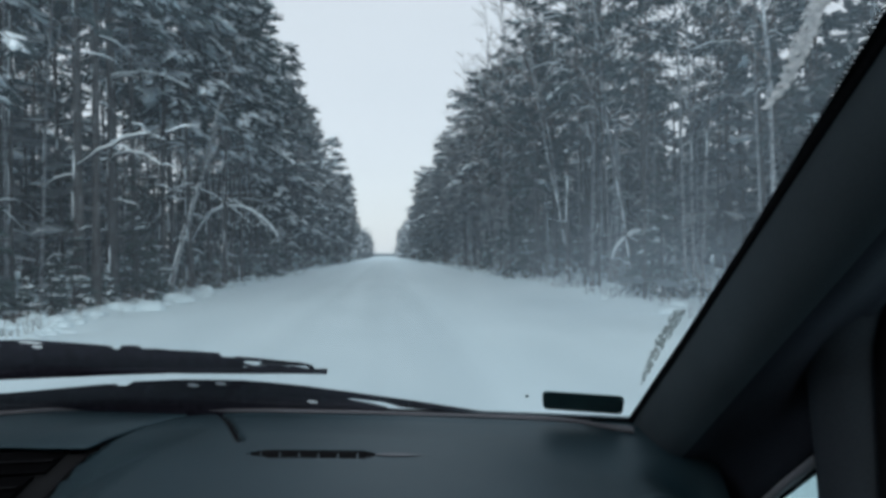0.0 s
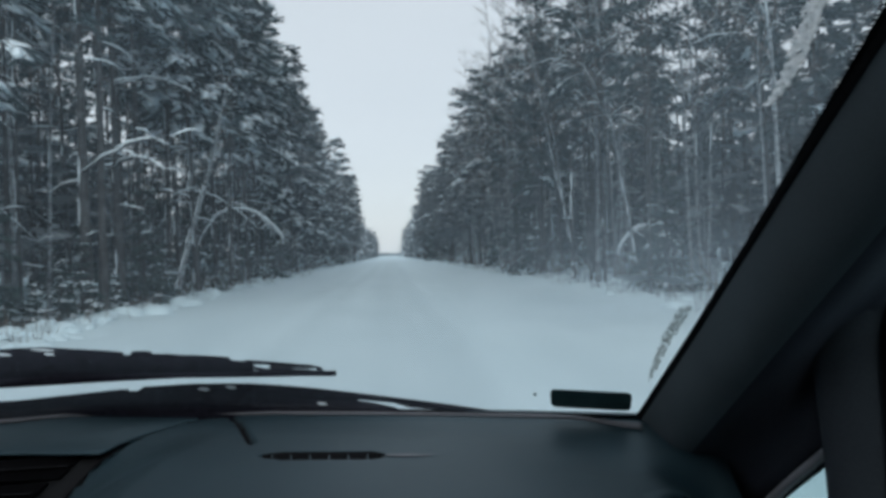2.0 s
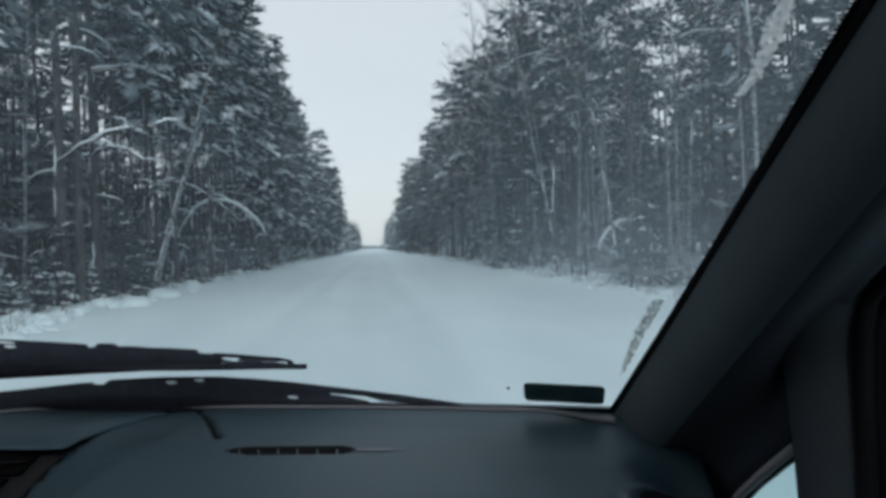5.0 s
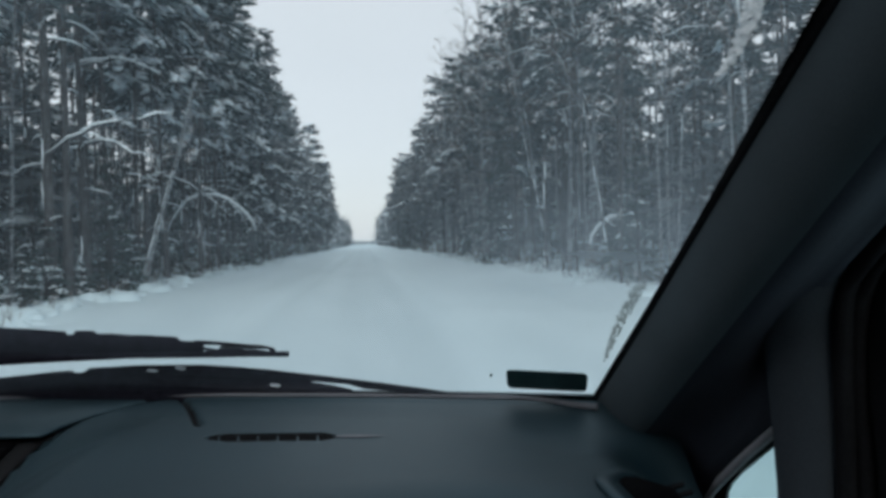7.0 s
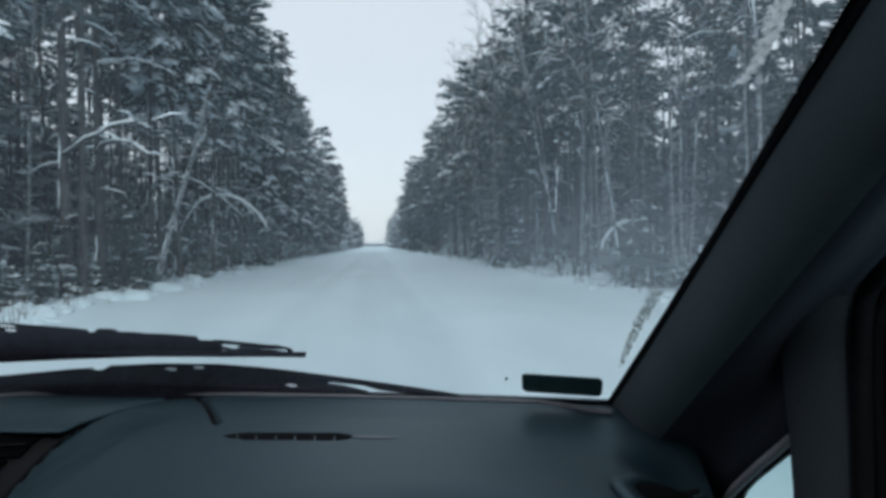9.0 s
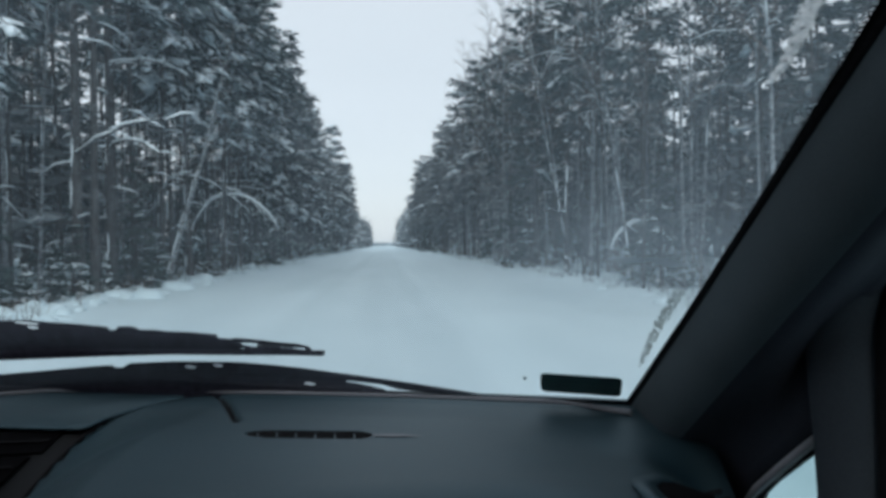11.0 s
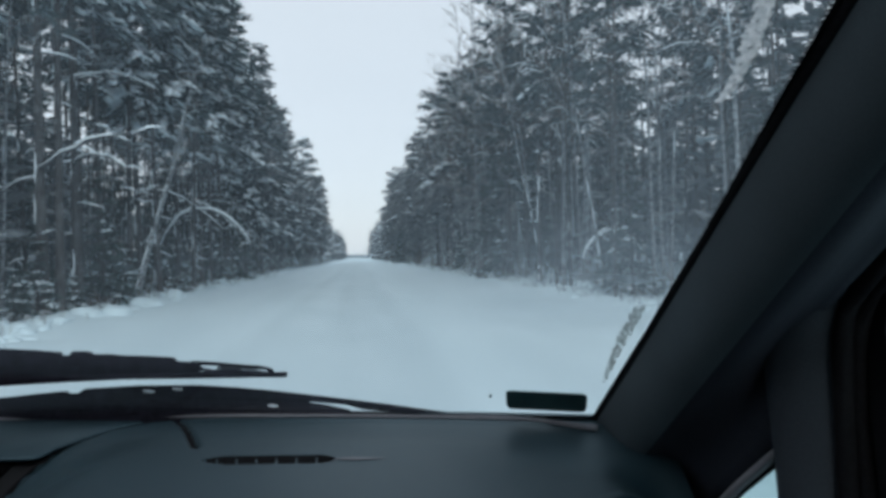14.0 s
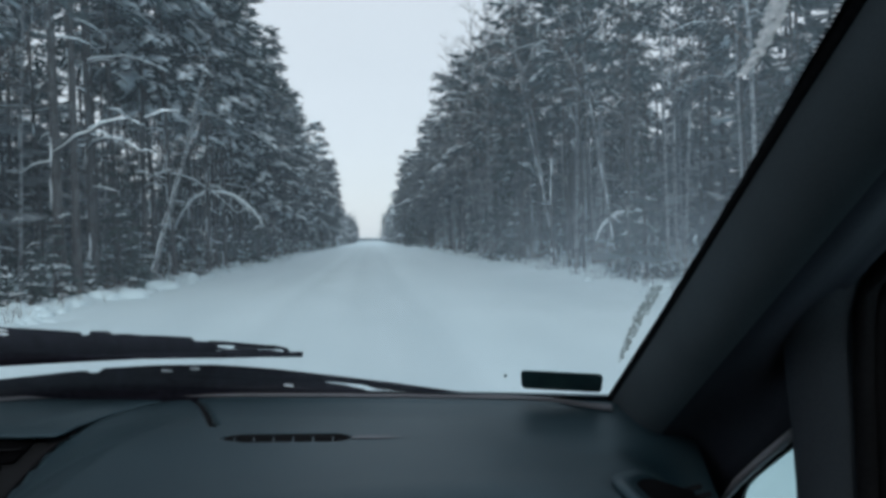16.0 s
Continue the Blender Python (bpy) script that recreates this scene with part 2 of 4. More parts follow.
# ---- building helpers ----
class Geo:
    """Vertices and faces of one mesh."""

    def __init__(self):
        self.v, self.f = [], []

    def tube(self, pts, radii, sides=5, cap=True):
        pts = [Vector(p) for p in pts]
        start = len(self.v)
        for i, p in enumerate(pts):
            d = (pts[min(i + 1, len(pts) - 1)] - pts[max(i - 1, 0)]).normalized()
            a = d.cross(Vector((0, 0, 1)) if abs(d.z) < 0.9 else Vector((1, 0, 0))).normalized()
            b = d.cross(a)
            for k in range(sides):
                t = 2 * math.pi * k / sides
                self.v.append(tuple(p + radii[i] * (a * math.cos(t) + b * math.sin(t))))
        for i in range(len(pts) - 1):
            for k in range(sides):
                q = start + i * sides
                self.f.append((q + k, q + (k + 1) % sides, q + sides + (k + 1) % sides, q + sides + k))
        if cap:
            self.f.append(tuple(range(start, start + sides)))
            e = start + (len(pts) - 1) * sides
            self.f.append(tuple(range(e + sides - 1, e - 1, -1)))

    def ridge(self, pts, widths, thick):
        """A snow ridge lying on a branch: three-sided, flat underneath."""
        pts = [Vector(p) for p in pts]
        start = len(self.v)
        for i, p in enumerate(pts):
            d = (pts[min(i + 1, len(pts) - 1)] - pts[max(i - 1, 0)])
            d.z = 0
            d = d.normalized() if d.length > 1e-4 else Vector((1, 0, 0))
            a = Vector((-d.y, d.x, 0))
            w = widths[i]
            self.v += [tuple(p + a * w), tuple(p - a * w), tuple(p - a * w * 0.5 + Vector((0, 0, thick[i]))), tuple(p + a * w * 0.5 + Vector((0, 0, thick[i])))]
        for i in range(len(pts) - 1):
            q = start + 4 * i
            for k in range(4):
                self.f.append((q + k, q + (k + 1) % 4, q + 4 + (k + 1) % 4, q + 4 + k))
        self.f.append((start + 3, start + 2, start + 1, start))
        e = start + 4 * (len(pts) - 1)
        self.f.append((e, e + 1, e + 2, e + 3))

    def spike(self, base, tip, width, rng):
        base, tip = Vector(base), Vector(tip)
        d = tip - base
        a = d.cross(Vector((rng.uniform(-1, 1), rng.uniform(-1, 1), rng.uniform(-1, 1))))
        a = a.normalized() * width if a.length > 1e-6 else Vector((width, 0, 0))
        s = len(self.v)
        mid = base + d * 0.45
        self.v += [tuple(base), tuple(mid + a), tuple(tip), tuple(mid - a)]
        self.f.append((s, s + 1, s + 2, s + 3))

    def blob(self, c, rx, ry, rz, rng, turn=0.0, slope=0.0):
        """A lump of snow: domed top, flattish underside, uneven outline; it may lie on a slope along its length."""
        s = len(self.v)
        ct, st = math.cos(turn), math.sin(turn)
        n = 6
        for k in range(n):
            t = 2 * math.pi * k / n
            j = rng.uniform(0.75, 1.2)
            x, y = rx * j * math.cos(t), ry * j * math.sin(t)
            self.v.append((c[0] + x * ct - y * st, c[1] + x * st + y * ct, c[2] + rng.uniform(-0.25, 0.2) * rz + slope * x))
        self.v.append((c[0] + rng.uniform(-0.2, 0.2) * rx, c[1], c[2] + rz))
        self.v.append((c[0], c[1], c[2] - 0.35 * rz))
        for k in range(n):
            self.f.append((s + k, s + (k + 1) % n, s + n))
            self.f.append((s + (k + 1) % n, s + k, s + n + 1))

    def mound(self, c, rx, ry, rz, rng):
        """A rounded heap of snow."""
        s, n = len(self.v), 9
        for rad, h in ((1.0, -0.2), (0.9, 0.35), (0.62, 0.78)):
            for k in range(n):
                t = 2 * math.pi * k / n
                j = rad * rng.uniform(0.88, 1.1)
                self.v.append((c[0] + rx * j * math.cos(t), c[1] + ry * j * math.sin(t), c[2] + rz * (h + rng.uniform(-0.07, 0.07))))
        self.v.append((c[0], c[1], c[2] + rz))
        for r in range(2):
            for k in range(n):
                a, b = s + r * n + k, s + r * n + (k + 1) % n
                self.f.append((a, b, b + n, a + n))
        for k in range(n):
            self.f.append((s + 2 * n + k, s + 2 * n + (k + 1) % n, s + 3 * n))

    def box(self, lo, hi, m=None):
        s = len(self.v)
        for x in (lo[0], hi[0]):
            for y in (lo[1], hi[1]):
                for z in (lo[2], hi[2]):
                    p = Vector((x, y, z))
                    self.v.append(tuple(m @ p if m else p))
        self.f += [tuple(s + i for i in q) for q in ((0, 1, 3, 2), (4, 6, 7, 5), (0, 4, 5, 1), (2, 3, 7, 6), (0, 2, 6, 4), (1, 5, 7, 3))]

    def grid(self, rows):
        """A sheet over rows of points, all rows of one length."""
        s, w = len(self.v), len(rows[0])
        for r in rows:
            self.v += [tuple(p) for p in r]
        for i in range(len(rows) - 1):
            for k in range(w - 1):
                q = s + i * w + k
                self.f.append((q, q + 1, q + w + 1, q + w))

    def slab(self, outline, shift):
        """A closed plate over an outline of points, its back moved by shift."""
        s, n = len(self.v), len(outline)
        shift = Vector(shift)
        self.v += [tuple(p) for p in outline] + [tuple(Vector(p) + shift) for p in outline]
        self.f.append(tuple(range(s, s + n)))
        self.f.append(tuple(range(s + 2 * n - 1, s + n - 1, -1)))
        for k in range(n):
            j = (k + 1) % n
            self.f.append((s + k, s + n + k, s + n + j, s + j))

    def mesh(self, name, mat, smooth=False):
        me = bpy.data.meshes.new(name)
        me.from_pydata(self.v, [], self.f)
        if smooth:
            me.polygons.foreach_set("use_smooth", [True] * len(me.polygons))
        me.materials.append(mat)
        me.update()
        return me


def part(name, geo, mat, parent, label="", smooth=False):
    ob = new(name, geo.mesh(name, mat, smooth))
    ob.parent = parent
    if label:
        tagged(ob, label)
    return ob


def softened(ob, width, segments=2, angle=40):
    """Rounds the edges of a part in its mesh data."""
    bm = bmesh.new()
    bm.from_mesh(ob.data)
    bmesh.ops.recalc_face_normals(bm, faces=bm.faces)
    edges = [e for e in bm.edges if len(e.link_faces) == 2 and e.calc_face_angle(0) > radians(angle)]
    bmesh.ops.bevel(bm, geom=edges, offset=width, segments=segments, affect="EDGES", profile=0.5, clamp_overlap=True)
    bm.to_mesh(ob.data)
    bm.free()
    ob.data.polygons.foreach_set("use_smooth", [True] * len(ob.data.polygons))
    return ob


def smooth01(a, b, x):
    t = min(1.0, max(0.0, (x - a) / (b - a)))
    return t * t * (3 - 2 * t)


# ---- ground: one snow sheet, the road a worn band of it ----
ROAD_MID = -0.3


def ground_z(x, y):
    u = x - ROAD_MID
    z = -0.018 * abs(u) if abs(u) < 4 else -0.072
    bank = smooth01(4.4, 7.2, abs(u)) * 0.2
    z += bank
    if abs(u) > 4:
        k = smooth01(4.4, 6.4, abs(u))
        z += k * (0.16 * noise.noise((x * 0.55, y * 0.4, 3.1)) + 0.09 * noise.noise((x * 1.7, y * 1.5, 7.7)) + 0.04 * noise.noise((x * 4.1, y * 3.7, 1.2)))
        z += smooth01(9, 30, abs(u)) * 0.25
    else:
        z += 0.012 * noise.noise((x * 1.3, y * 0.25, 0.4)) + 0.006 * noise.noise((x * 4.0, y * 0.7, 5.4))
        for rut in (-2.05, -0.55, 0.75):
            z -= 0.04 * math.exp(-((x - rut + 0.12 * noise.noise((0.0, y * 0.03, rut))) / 0.22) ** 2)
        z += 0.045 * math.exp(-((x - 1.35) / 0.2) ** 2) + 0.03 * math.exp(-((x + 1.3) / 0.25) ** 2)
    return z * (1.0 if y < 900 else 0.4)


def steps(stops):
    out = []
    for a, b, d in stops:
        n = max(1, round((b - a) / d))
        out += [a + (b - a) * i / n for i in range(n)]
    return out + [stops[-1][1]]


gx = steps([(-2500, -300, 500), (-300, -60, 40), (-60, -20, 3), (-20, -9, 0.5), (-9, 7.5, 0.22), (7.5, 18, 0.5), (18, 60, 3), (60, 300, 40), (300, 2500, 500)])
gy = steps([(-2500, -200, 500), (-200, -20, 30), (-20, 2, 2), (2, 30, 0.25), (30, 60, 0.6), (60, 140, 2), (140, 500, 12), (500, 3000, 250)])
g = Geo()
g.grid([[(x, y, ground_z(x, y)) for x in gx] for y in gy])
ground = new("ground", g.mesh("ground", SNOW, True))
tagged(ground, "snow-covered forest road with shallow wheel ruts and low lumpy verges", "snow ground", kind="structure")


# ---- trees ----
WIND = Vector((-0.5, -0.85, 0)).normalized()


def trunk_snow(geo, pts, radii, rng, cover):
    """Snow blown on to one side of a trunk, in broken strips that swell and thin out."""
    z, top = 0.0, pts[-1][2] * 0.92
    while z < top:
        run = rng.uniform(0.15, 1.1)
        if rng.random() < cover:
            ang = math.atan2(WIND.y, WIND.x) + rng.uniform(-0.45, 0.45)
            half = rng.uniform(0.2, 0.55)
            n = 4
            s = len(geo.v)
            for i in range(n + 1):
                c = along(pts, min(z + run * i / n, pts[-1][2]))
                k = min(range(len(pts)), key=lambda q: abs(pts[q][2] - c.z))
                w = half * math.sin(math.pi * (0.08 + 0.84 * i / n)) * rng.uniform(0.6, 1.2)
                for j in range(3):
                    t = ang + w * (j - 1)
                    lift = radii[k] * (1.12 if j != 1 else 1.28) * rng.uniform(0.97, 1.08)
                    geo.v.append((c.x + lift * math.cos(t), c.y + lift * math.sin(t), c.z))
            for i in range(n):
                for j in range(2):
                    q = s + 3 * i + j
                    geo.f.append((q, q + 1, q + 4, q + 3))
        z += run + rng.uniform(0.0, 0.5)


def stem(rng, height, r0, r1, lean=(0, 0), wobble=0.12, n=8):
    pts, radii = [], []
    ox, oy = rng.uniform(0, 50), rng.uniform(0, 50)
    for i in range(n + 1):
        t = i / n
        w = wobble * height / 12 * t
        pts.append((lean[0] * t + w * noise.noise((ox, t * 3, 0)), lean[1] * t + w * noise.noise((oy, t * 3, 9)), -0.25 + (height + 0.25) * t))
        radii.append(r0 + (r1 - r0) * t ** 0.8 + (0.35 * r0 if i == 0 else 0))
    return pts, radii


def along(pts, z):
    for a, b in zip(pts, pts[1:]):
        if a[2] <= z <= b[2]:
            return Vector(a).lerp(Vector(b), (z - a[2]) / (b[2] - a[2]))
    return Vector(pts[-1])


def tuft(crown, snow, c, out, size, count, rng, snowy, droop=0.0, slope=0.0):
    for _ in range(count):
        d = Vector((rng.gauss(0, 1), rng.gauss(0, 1), rng.gauss(0.1 - droop, 0.55))).normalized() * 0.75 + out * 0.6 + Vector((0, 0, 0.22 * slope))
        b = c + Vector((rng.uniform(-1, 1), rng.uniform(-1, 1), rng.uniform(-0.4, 0.4))) * size * 0.45
        crown.spike(b, b + d * size * rng.uniform(0.6, 1.15), size * rng.uniform(0.09, 0.16), rng)
    if rng.random() < snowy:
        for _ in range(2):
            r = size * rng.uniform(0.24, 0.58)
            o = Vector((rng.uniform(-0.5, 0.5), rng.uniform(-0.5, 0.5), 0)) * size
            snow.blob((c.x + o.x, c.y + o.y, c.z + size * rng.uniform(0.1, 0.3) - 0.3 * droop * o.length), r * rng.uniform(1.0, 1.7), r * rng.uniform(0.55, 0.9), size * rng.uniform(0.14, 0.3), rng, math.atan2(out.y, out.x) + rng.uniform(-0.4, 0.4), slope)


def finish(name, label, category, group, trunk, crown, snow, bark, leaf, crown_name="crown"):
    root = new(name)
    tagged(root, label, category, group)
    part("trunk", trunk, bark, root, smooth=True)
    if crown.f:
        tagged(part(crown_name, crown, leaf, root), kind="stuff")
    if snow.f:
        tagged(part("snow_load", snow, TREE_SNOW, root, "white snow lying on the branches", smooth=True), kind="stuff")
    return root


def pine_geo(rng, height=18.0, low=0.3, limbs=40, reach=2.8, tufts=6, needles=9, dead=14, towards=0.0, snowy=0.6, size=0.5, sides=6, r0=0.12, lean=(0, 0), trunk_cover=0.5, dead_snow=0.8, dust=0.1, arches=0):
    """A Scots pine: a bare stem with dead snow-topped branches, then limbs with flat layered sprays of needles."""
    trunk, crown, snow = Geo(), Geo(), Geo()
    pts, radii = stem(rng, height, r0, 0.03, lean)
    trunk.tube(pts, radii, sides)
    trunk_snow(snow, pts, radii, rng, trunk_cover)
    for i in range(dead):
        h = rng.uniform(0.08, low + 0.1) * height
        o = along(pts, h)
        az = rng.uniform(0, 6.283)
        ln = rng.uniform(0.5, 1.9)
        d = Vector((math.cos(az), math.sin(az), 0))
        dip, bend = rng.uniform(-0.3, 0.12), rng.uniform(-0.04, 0.06)
        line = [o + d * ln * s + Vector((0, 0, dip * s * s + bend * math.sin(3.14 * s) + rng.uniform(-0.02, 0.02))) for s in (0, 0.3, 0.6, 0.85, 1.0)]
        trunk.tube(line, [0.025, 0.02, 0.015, 0.01, 0.005], 3, False)
        if rng.random() < dead_snow:
            snow.ridge([p + Vector((0, 0, 0.012)) for p in line], [0.015, 0.028, 0.032, 0.022, 0.01], [0.02, 0.04, 0.045, 0.03, 0.012])
    for i in range(arches):
        o = along(pts, rng.uniform(0.13, low + 0.22) * height)
        az = rng.uniform(-1.3, 1.3) if rng.random() < 0.75 else rng.uniform(1.3, 5)
        d = Vector((math.cos(az), math.sin(az), 0))
        side = Vector((-d.y, d.x, 0)) * rng.uniform(-0.3, 0.3)
        ln, up, down = rng.uniform(1.8, 4.0), rng.uniform(0.15, 0.7), rng.uniform(0.15, 0.75)
        bough = []
        for k in range(8):
            s = k / 7
            bough.append(o + d * ln * s + side * ln * s * s + Vector((rng.uniform(-0.04, 0.04), rng.uniform(-0.04, 0.04), ln * (up * s - down * s * s) + rng.uniform(-0.04, 0.04))))
        trunk.tube(bough, [0.045 * (1 - 0.11 * k) for k in range(8)], 4, False)
        lift = [0.55 + 0.6 * rng.random() for k in range(8)]
        snow.ridge([p + Vector((0, 0, 0.015)) for p in bough[:7]], [0.05 * q * (1 - 0.07 * k) for k, q in enumerate(lift[:7])], [0.075 * q * (1 - 0.08 * k) for k, q in enumerate(lift[:7])])
        for k in (2, 3, 4, 5, 6, 7):
            e = bough[k] + (d * rng.uniform(0.2, 0.6) + Vector((-d.y, d.x, 0)) * rng.choice((-1, 1)) * rng.uniform(0.3, 0.7)) * ln * 0.26 + Vector((0, 0, rng.uniform(-0.25, 0.2)))
            m = bough[k].lerp(e, 0.5) + Vector((0, 0, 0.06))
            trunk.tube([bough[k], m, e], [0.018, 0.012, 0.005], 3, False)
            if rng.random() < 0.75:
                snow.ridge([bough[k], m, e], [0.02, 0.03, 0.012], [0.02, 0.045, 0.015])
    for i in range(limbs):
        t = (i + rng.uniform(0, 0.8)) / limbs
        h = height * (low + (0.98 - low) * t)
        o = along(pts, h)
        az = i * 2.4 + rng.uniform(-0.4, 0.4)
        prof = (0.5 + 0.5 * smooth01(0, 0.3, t)) * (1 - 0.72 * t ** 1.8)
        ln = reach * prof * rng.uniform(0.65, 1.15)
        d = Vector((math.cos(az), math.sin(az), 0))
        ln *= 1 + 0.45 * d.x * towards
        rise = -0.12 + 0.75 * t + rng.uniform(-0.12, 0.12)
        sag = -0.34 * ln * (1 - 0.5 * t)
        if d.x * towards > 0.4:
            sag *= rng.uniform(1.2, 1.9)
        line = [o + d * ln * s + Vector((0, 0, rise * ln * s + sag * s * s * 1.2)) for s in (0, 0.35, 0.7, 1.0)]
        trunk.tube(line, [0.05 * (1 - 0.5 * t), 0.035 * (1 - 0.5 * t), 0.02, 0.008], 3, False)
        heavy = rng.random() < snowy
        if heavy and line[2].z > line[0].z - 0.25 * ln:
            snow.ridge([p + Vector((0, 0, 0.02)) for p in line], [0.02, 0.05, 0.055, 0.02], [0.03, 0.07, 0.07, 0.025])
        side = Vector((-d.y, d.x, 0))
        for k in range(tufts):
            s = 0.22 + 0.8 * (k + rng.random()) / tufts
            w = 0.34 * ln * math.sin(math.pi * (0.12 + 0.8 * min(s, 1.0))) ** 0.7
            base = line[0].lerp(line[3], min(s, 1.03)) + Vector((0, 0, 0.06 * ln * math.sin(math.pi * min(s, 1))))
            q = rng.uniform(-1, 1)
            c = base + side * q * w - Vector((0, 0, 0.15 * abs(q) * w))
            tuft(crown, snow, c, (d + side * q * 0.7).normalized(), size * rng.uniform(0.8, 1.25), needles, rng, 0.85 if heavy else dust, 0.6, max(-0.75, rise + 2.4 * sag * min(s, 1.0) / max(ln, 0.3)))
    return trunk, crown, snow


def spruce_geo(rng, height=9.0, rows=17, per=7, tufts=4, needles=7, size=0.4, snowy=0.06, base=0.06):
    """A Norway spruce: whorls of drooping branches down to the ground."""
    trunk, crown, snow = Geo(), Geo(), Geo()
    pts, radii = stem(rng, height, 0.03 + height * 0.011, 0.012)
    trunk.tube(pts, radii, 5)
    for i in range(rows):
        t = i / (rows - 1)
        h = height * (base + (0.96 - base) * t)
        o = along(pts, h)
        for k in range(max(3, round(per * (1 - 0.4 * t)))):
            az = rng.uniform(0, 6.283)
            ln = (0.23 * height * (1 - t) ** 0.85 + 0.12) * rng.uniform(0.7, 1.15)
            d = Vector((math.cos(az), math.sin(az), 0))
            line = [o + d * ln * s + Vector((0, 0, (0.15 * s - 0.55 * s * s) * ln)) for s in (0, 0.5, 1.0)]
            trunk.tube(line, [0.02, 0.013, 0.005], 3, False)
            for q in range(max(2, round(tufts * (1 - 0.6 * t)))):
                s = 0.25 + 0.78 * (q + rng.random()) / tufts
                c = line[0].lerp(line[2], min(1.0, s)) + Vector((0, 0, 0.12 * ln * math.sin(3.14 * min(1, s)))) + Vector((-d.y, d.x, 0)) * rng.uniform(-0.2, 0.2) * ln
                tuft(crown, snow, c, d, size * (1.1 - 0.5 * t) * rng.uniform(0.8, 1.2), needles, rng, snowy, 0.5)
    return trunk, crown, snow


def birch_geo(rng, height=15.0, branches=26, twigs=5, r0=0.1, lean=(0, 0), low=0.35, cover=0.35, sag=0.25):
    """A bare birch: pale slender stem and a fan of fine frosted twigs."""
    trunk, crown, snow = Geo(), Geo(), Geo()
    pts, radii = stem(rng, height, r0, 0.015, lean, 0.25)
    trunk.tube(pts, radii, 6)
    trunk_snow(snow, pts, radii, rng, cover)
    for i in range(branches):
        t = (i + rng.random()) / branches
        o = along(pts, height * (low + (0.97 - low) * t))
        az = rng.uniform(0, 6.283)
        ln = (1 - 0.6 * t) * height * rng.uniform(0.1, 0.2)
        d = Vector((math.cos(az), math.sin(az), 0))
        line = [o + d * ln * s * 0.75 + Vector((0, 0, ln * (0.9 * s - sag * s * s))) for s in (0, 0.4, 0.75, 1.0)]
        crown.tube(line, [0.022, 0.014, 0.009, 0.004], 3, False)
        for k in range(twigs):
            s = rng.uniform(0.25, 1)
            c = line[0].lerp(line[3], s)
            e = c + Vector((rng.gauss(0, 0.35), rng.gauss(0, 0.35), rng.uniform(-0.1, 0.7))) * ln * 0.55 + d * ln * 0.2
            m = c.lerp(e, 0.5) + Vector((0, 0, 0.06 * ln))
            crown.tube([c, m, e], [0.008, 0.006, 0.003], 3, False)
            if rng.random() < 0.22:
                snow.ridge([c, m, e], [0.01, 0.018, 0.006], [0.012, 0.025, 0.01])
    return trunk, crown, snow


def place(master_list, name, x, y, rng, turn=25, lo=0.85, hi=1.15, used={}):
    """Puts the next copy of a kind of tree at x, y; the first use of each master moves the master itself."""
    fresh = [o for o in master_list if o not in used]
    ob = fresh[0] if fresh else rng.choice(master_list)
    s = rng.uniform(lo, hi)
    m = pose(x, y, ground_z(x, y), rng.uniform(-1.5, 1.5), rng.uniform(-1.5, 1.5), rng.uniform(-turn, turn))
    if ob not in used:
        used[ob] = True
        ob.scale = (s, s, s)
        ob.matrix_basis = m @ Matrix.Diagonal((s, s, s, 1))
        return ob
    c = copy_thing(ob, m)
    c.scale = (s, s, s)
    return c


rng = random.Random(11)
EDGE_L = [finish("pine_tree", "tall snow-laden pine with low dark branches beside the road", "pine tree", "pines along the road", *pine_geo(random.Random(20 + k), 17.5 + k, 0.36 + 0.05 * k, 30, 3.0, 9, 9, 18, 1.0, 0.85, 0.5, r0=0.125, trunk_cover=0.35, dead_snow=0.35, dust=0.12, arches=(3, 2, 3, 2)[k]), PINE_BARK, PINE_NEEDLES) for k in range(4)]
EDGE_R = [finish("pine_tree", "tall pine with dusted dark crown beside the road", "pine tree", "pines along the road", *pine_geo(random.Random(40 + k), 15.0 + 1.2 * k, 0.4 + 0.05 * k, 27, 2.1, 7, 8, 6, -0.6, 0.03, 0.5, r0=0.09, trunk_cover=0.1, dead_snow=0.0, dust=0.008), PINE_BARK, PINE_NEEDLES) for k in range(4)]
INNER = [finish("pine_tree", "slender pine with bare trunk and snow-topped dead branches in the forest", "pine tree", "pines in the forest", *pine_geo(random.Random(60 + k), 17 + k, 0.52, 13, 1.9, 5, 7, 14, 0.0, 0.35, 0.7, 6, 0.085 + 0.018 * (k % 3), trunk_cover=0.28, dead_snow=0.3), PINE_BARK, PINE_NEEDLES) for k in range(5)]
INNER_R = [finish("pine_tree", "slender bare-trunked pine with small dark crown in the thin woods", "pine tree", "pines in the forest", *pine_geo(random.Random(70 + k), 18 + k, 0.5, 13, 1.8, 5, 7, 5, 0.0, 0.03, 0.7, 5, 0.065 + 0.012 * (k % 3), trunk_cover=0.08, dead_snow=0.05, dust=0.01), PINE_BARK, PINE_NEEDLES) for k in range(4)]
MID = [finish("pine_tree", "snowy pine in the distant tree line beside the road", "pine tree", "pines in the far tree line", *pine_geo(random.Random(80 + k), 16.5 + 1.2 * k, 0.2 + 0.05 * k, 30, 2.8, 7, 7, 4, 0.0, 0.3, 0.8, 4, trunk_cover=0.1), PINE_BARK, HAZED_NEEDLES) for k in range(4)]
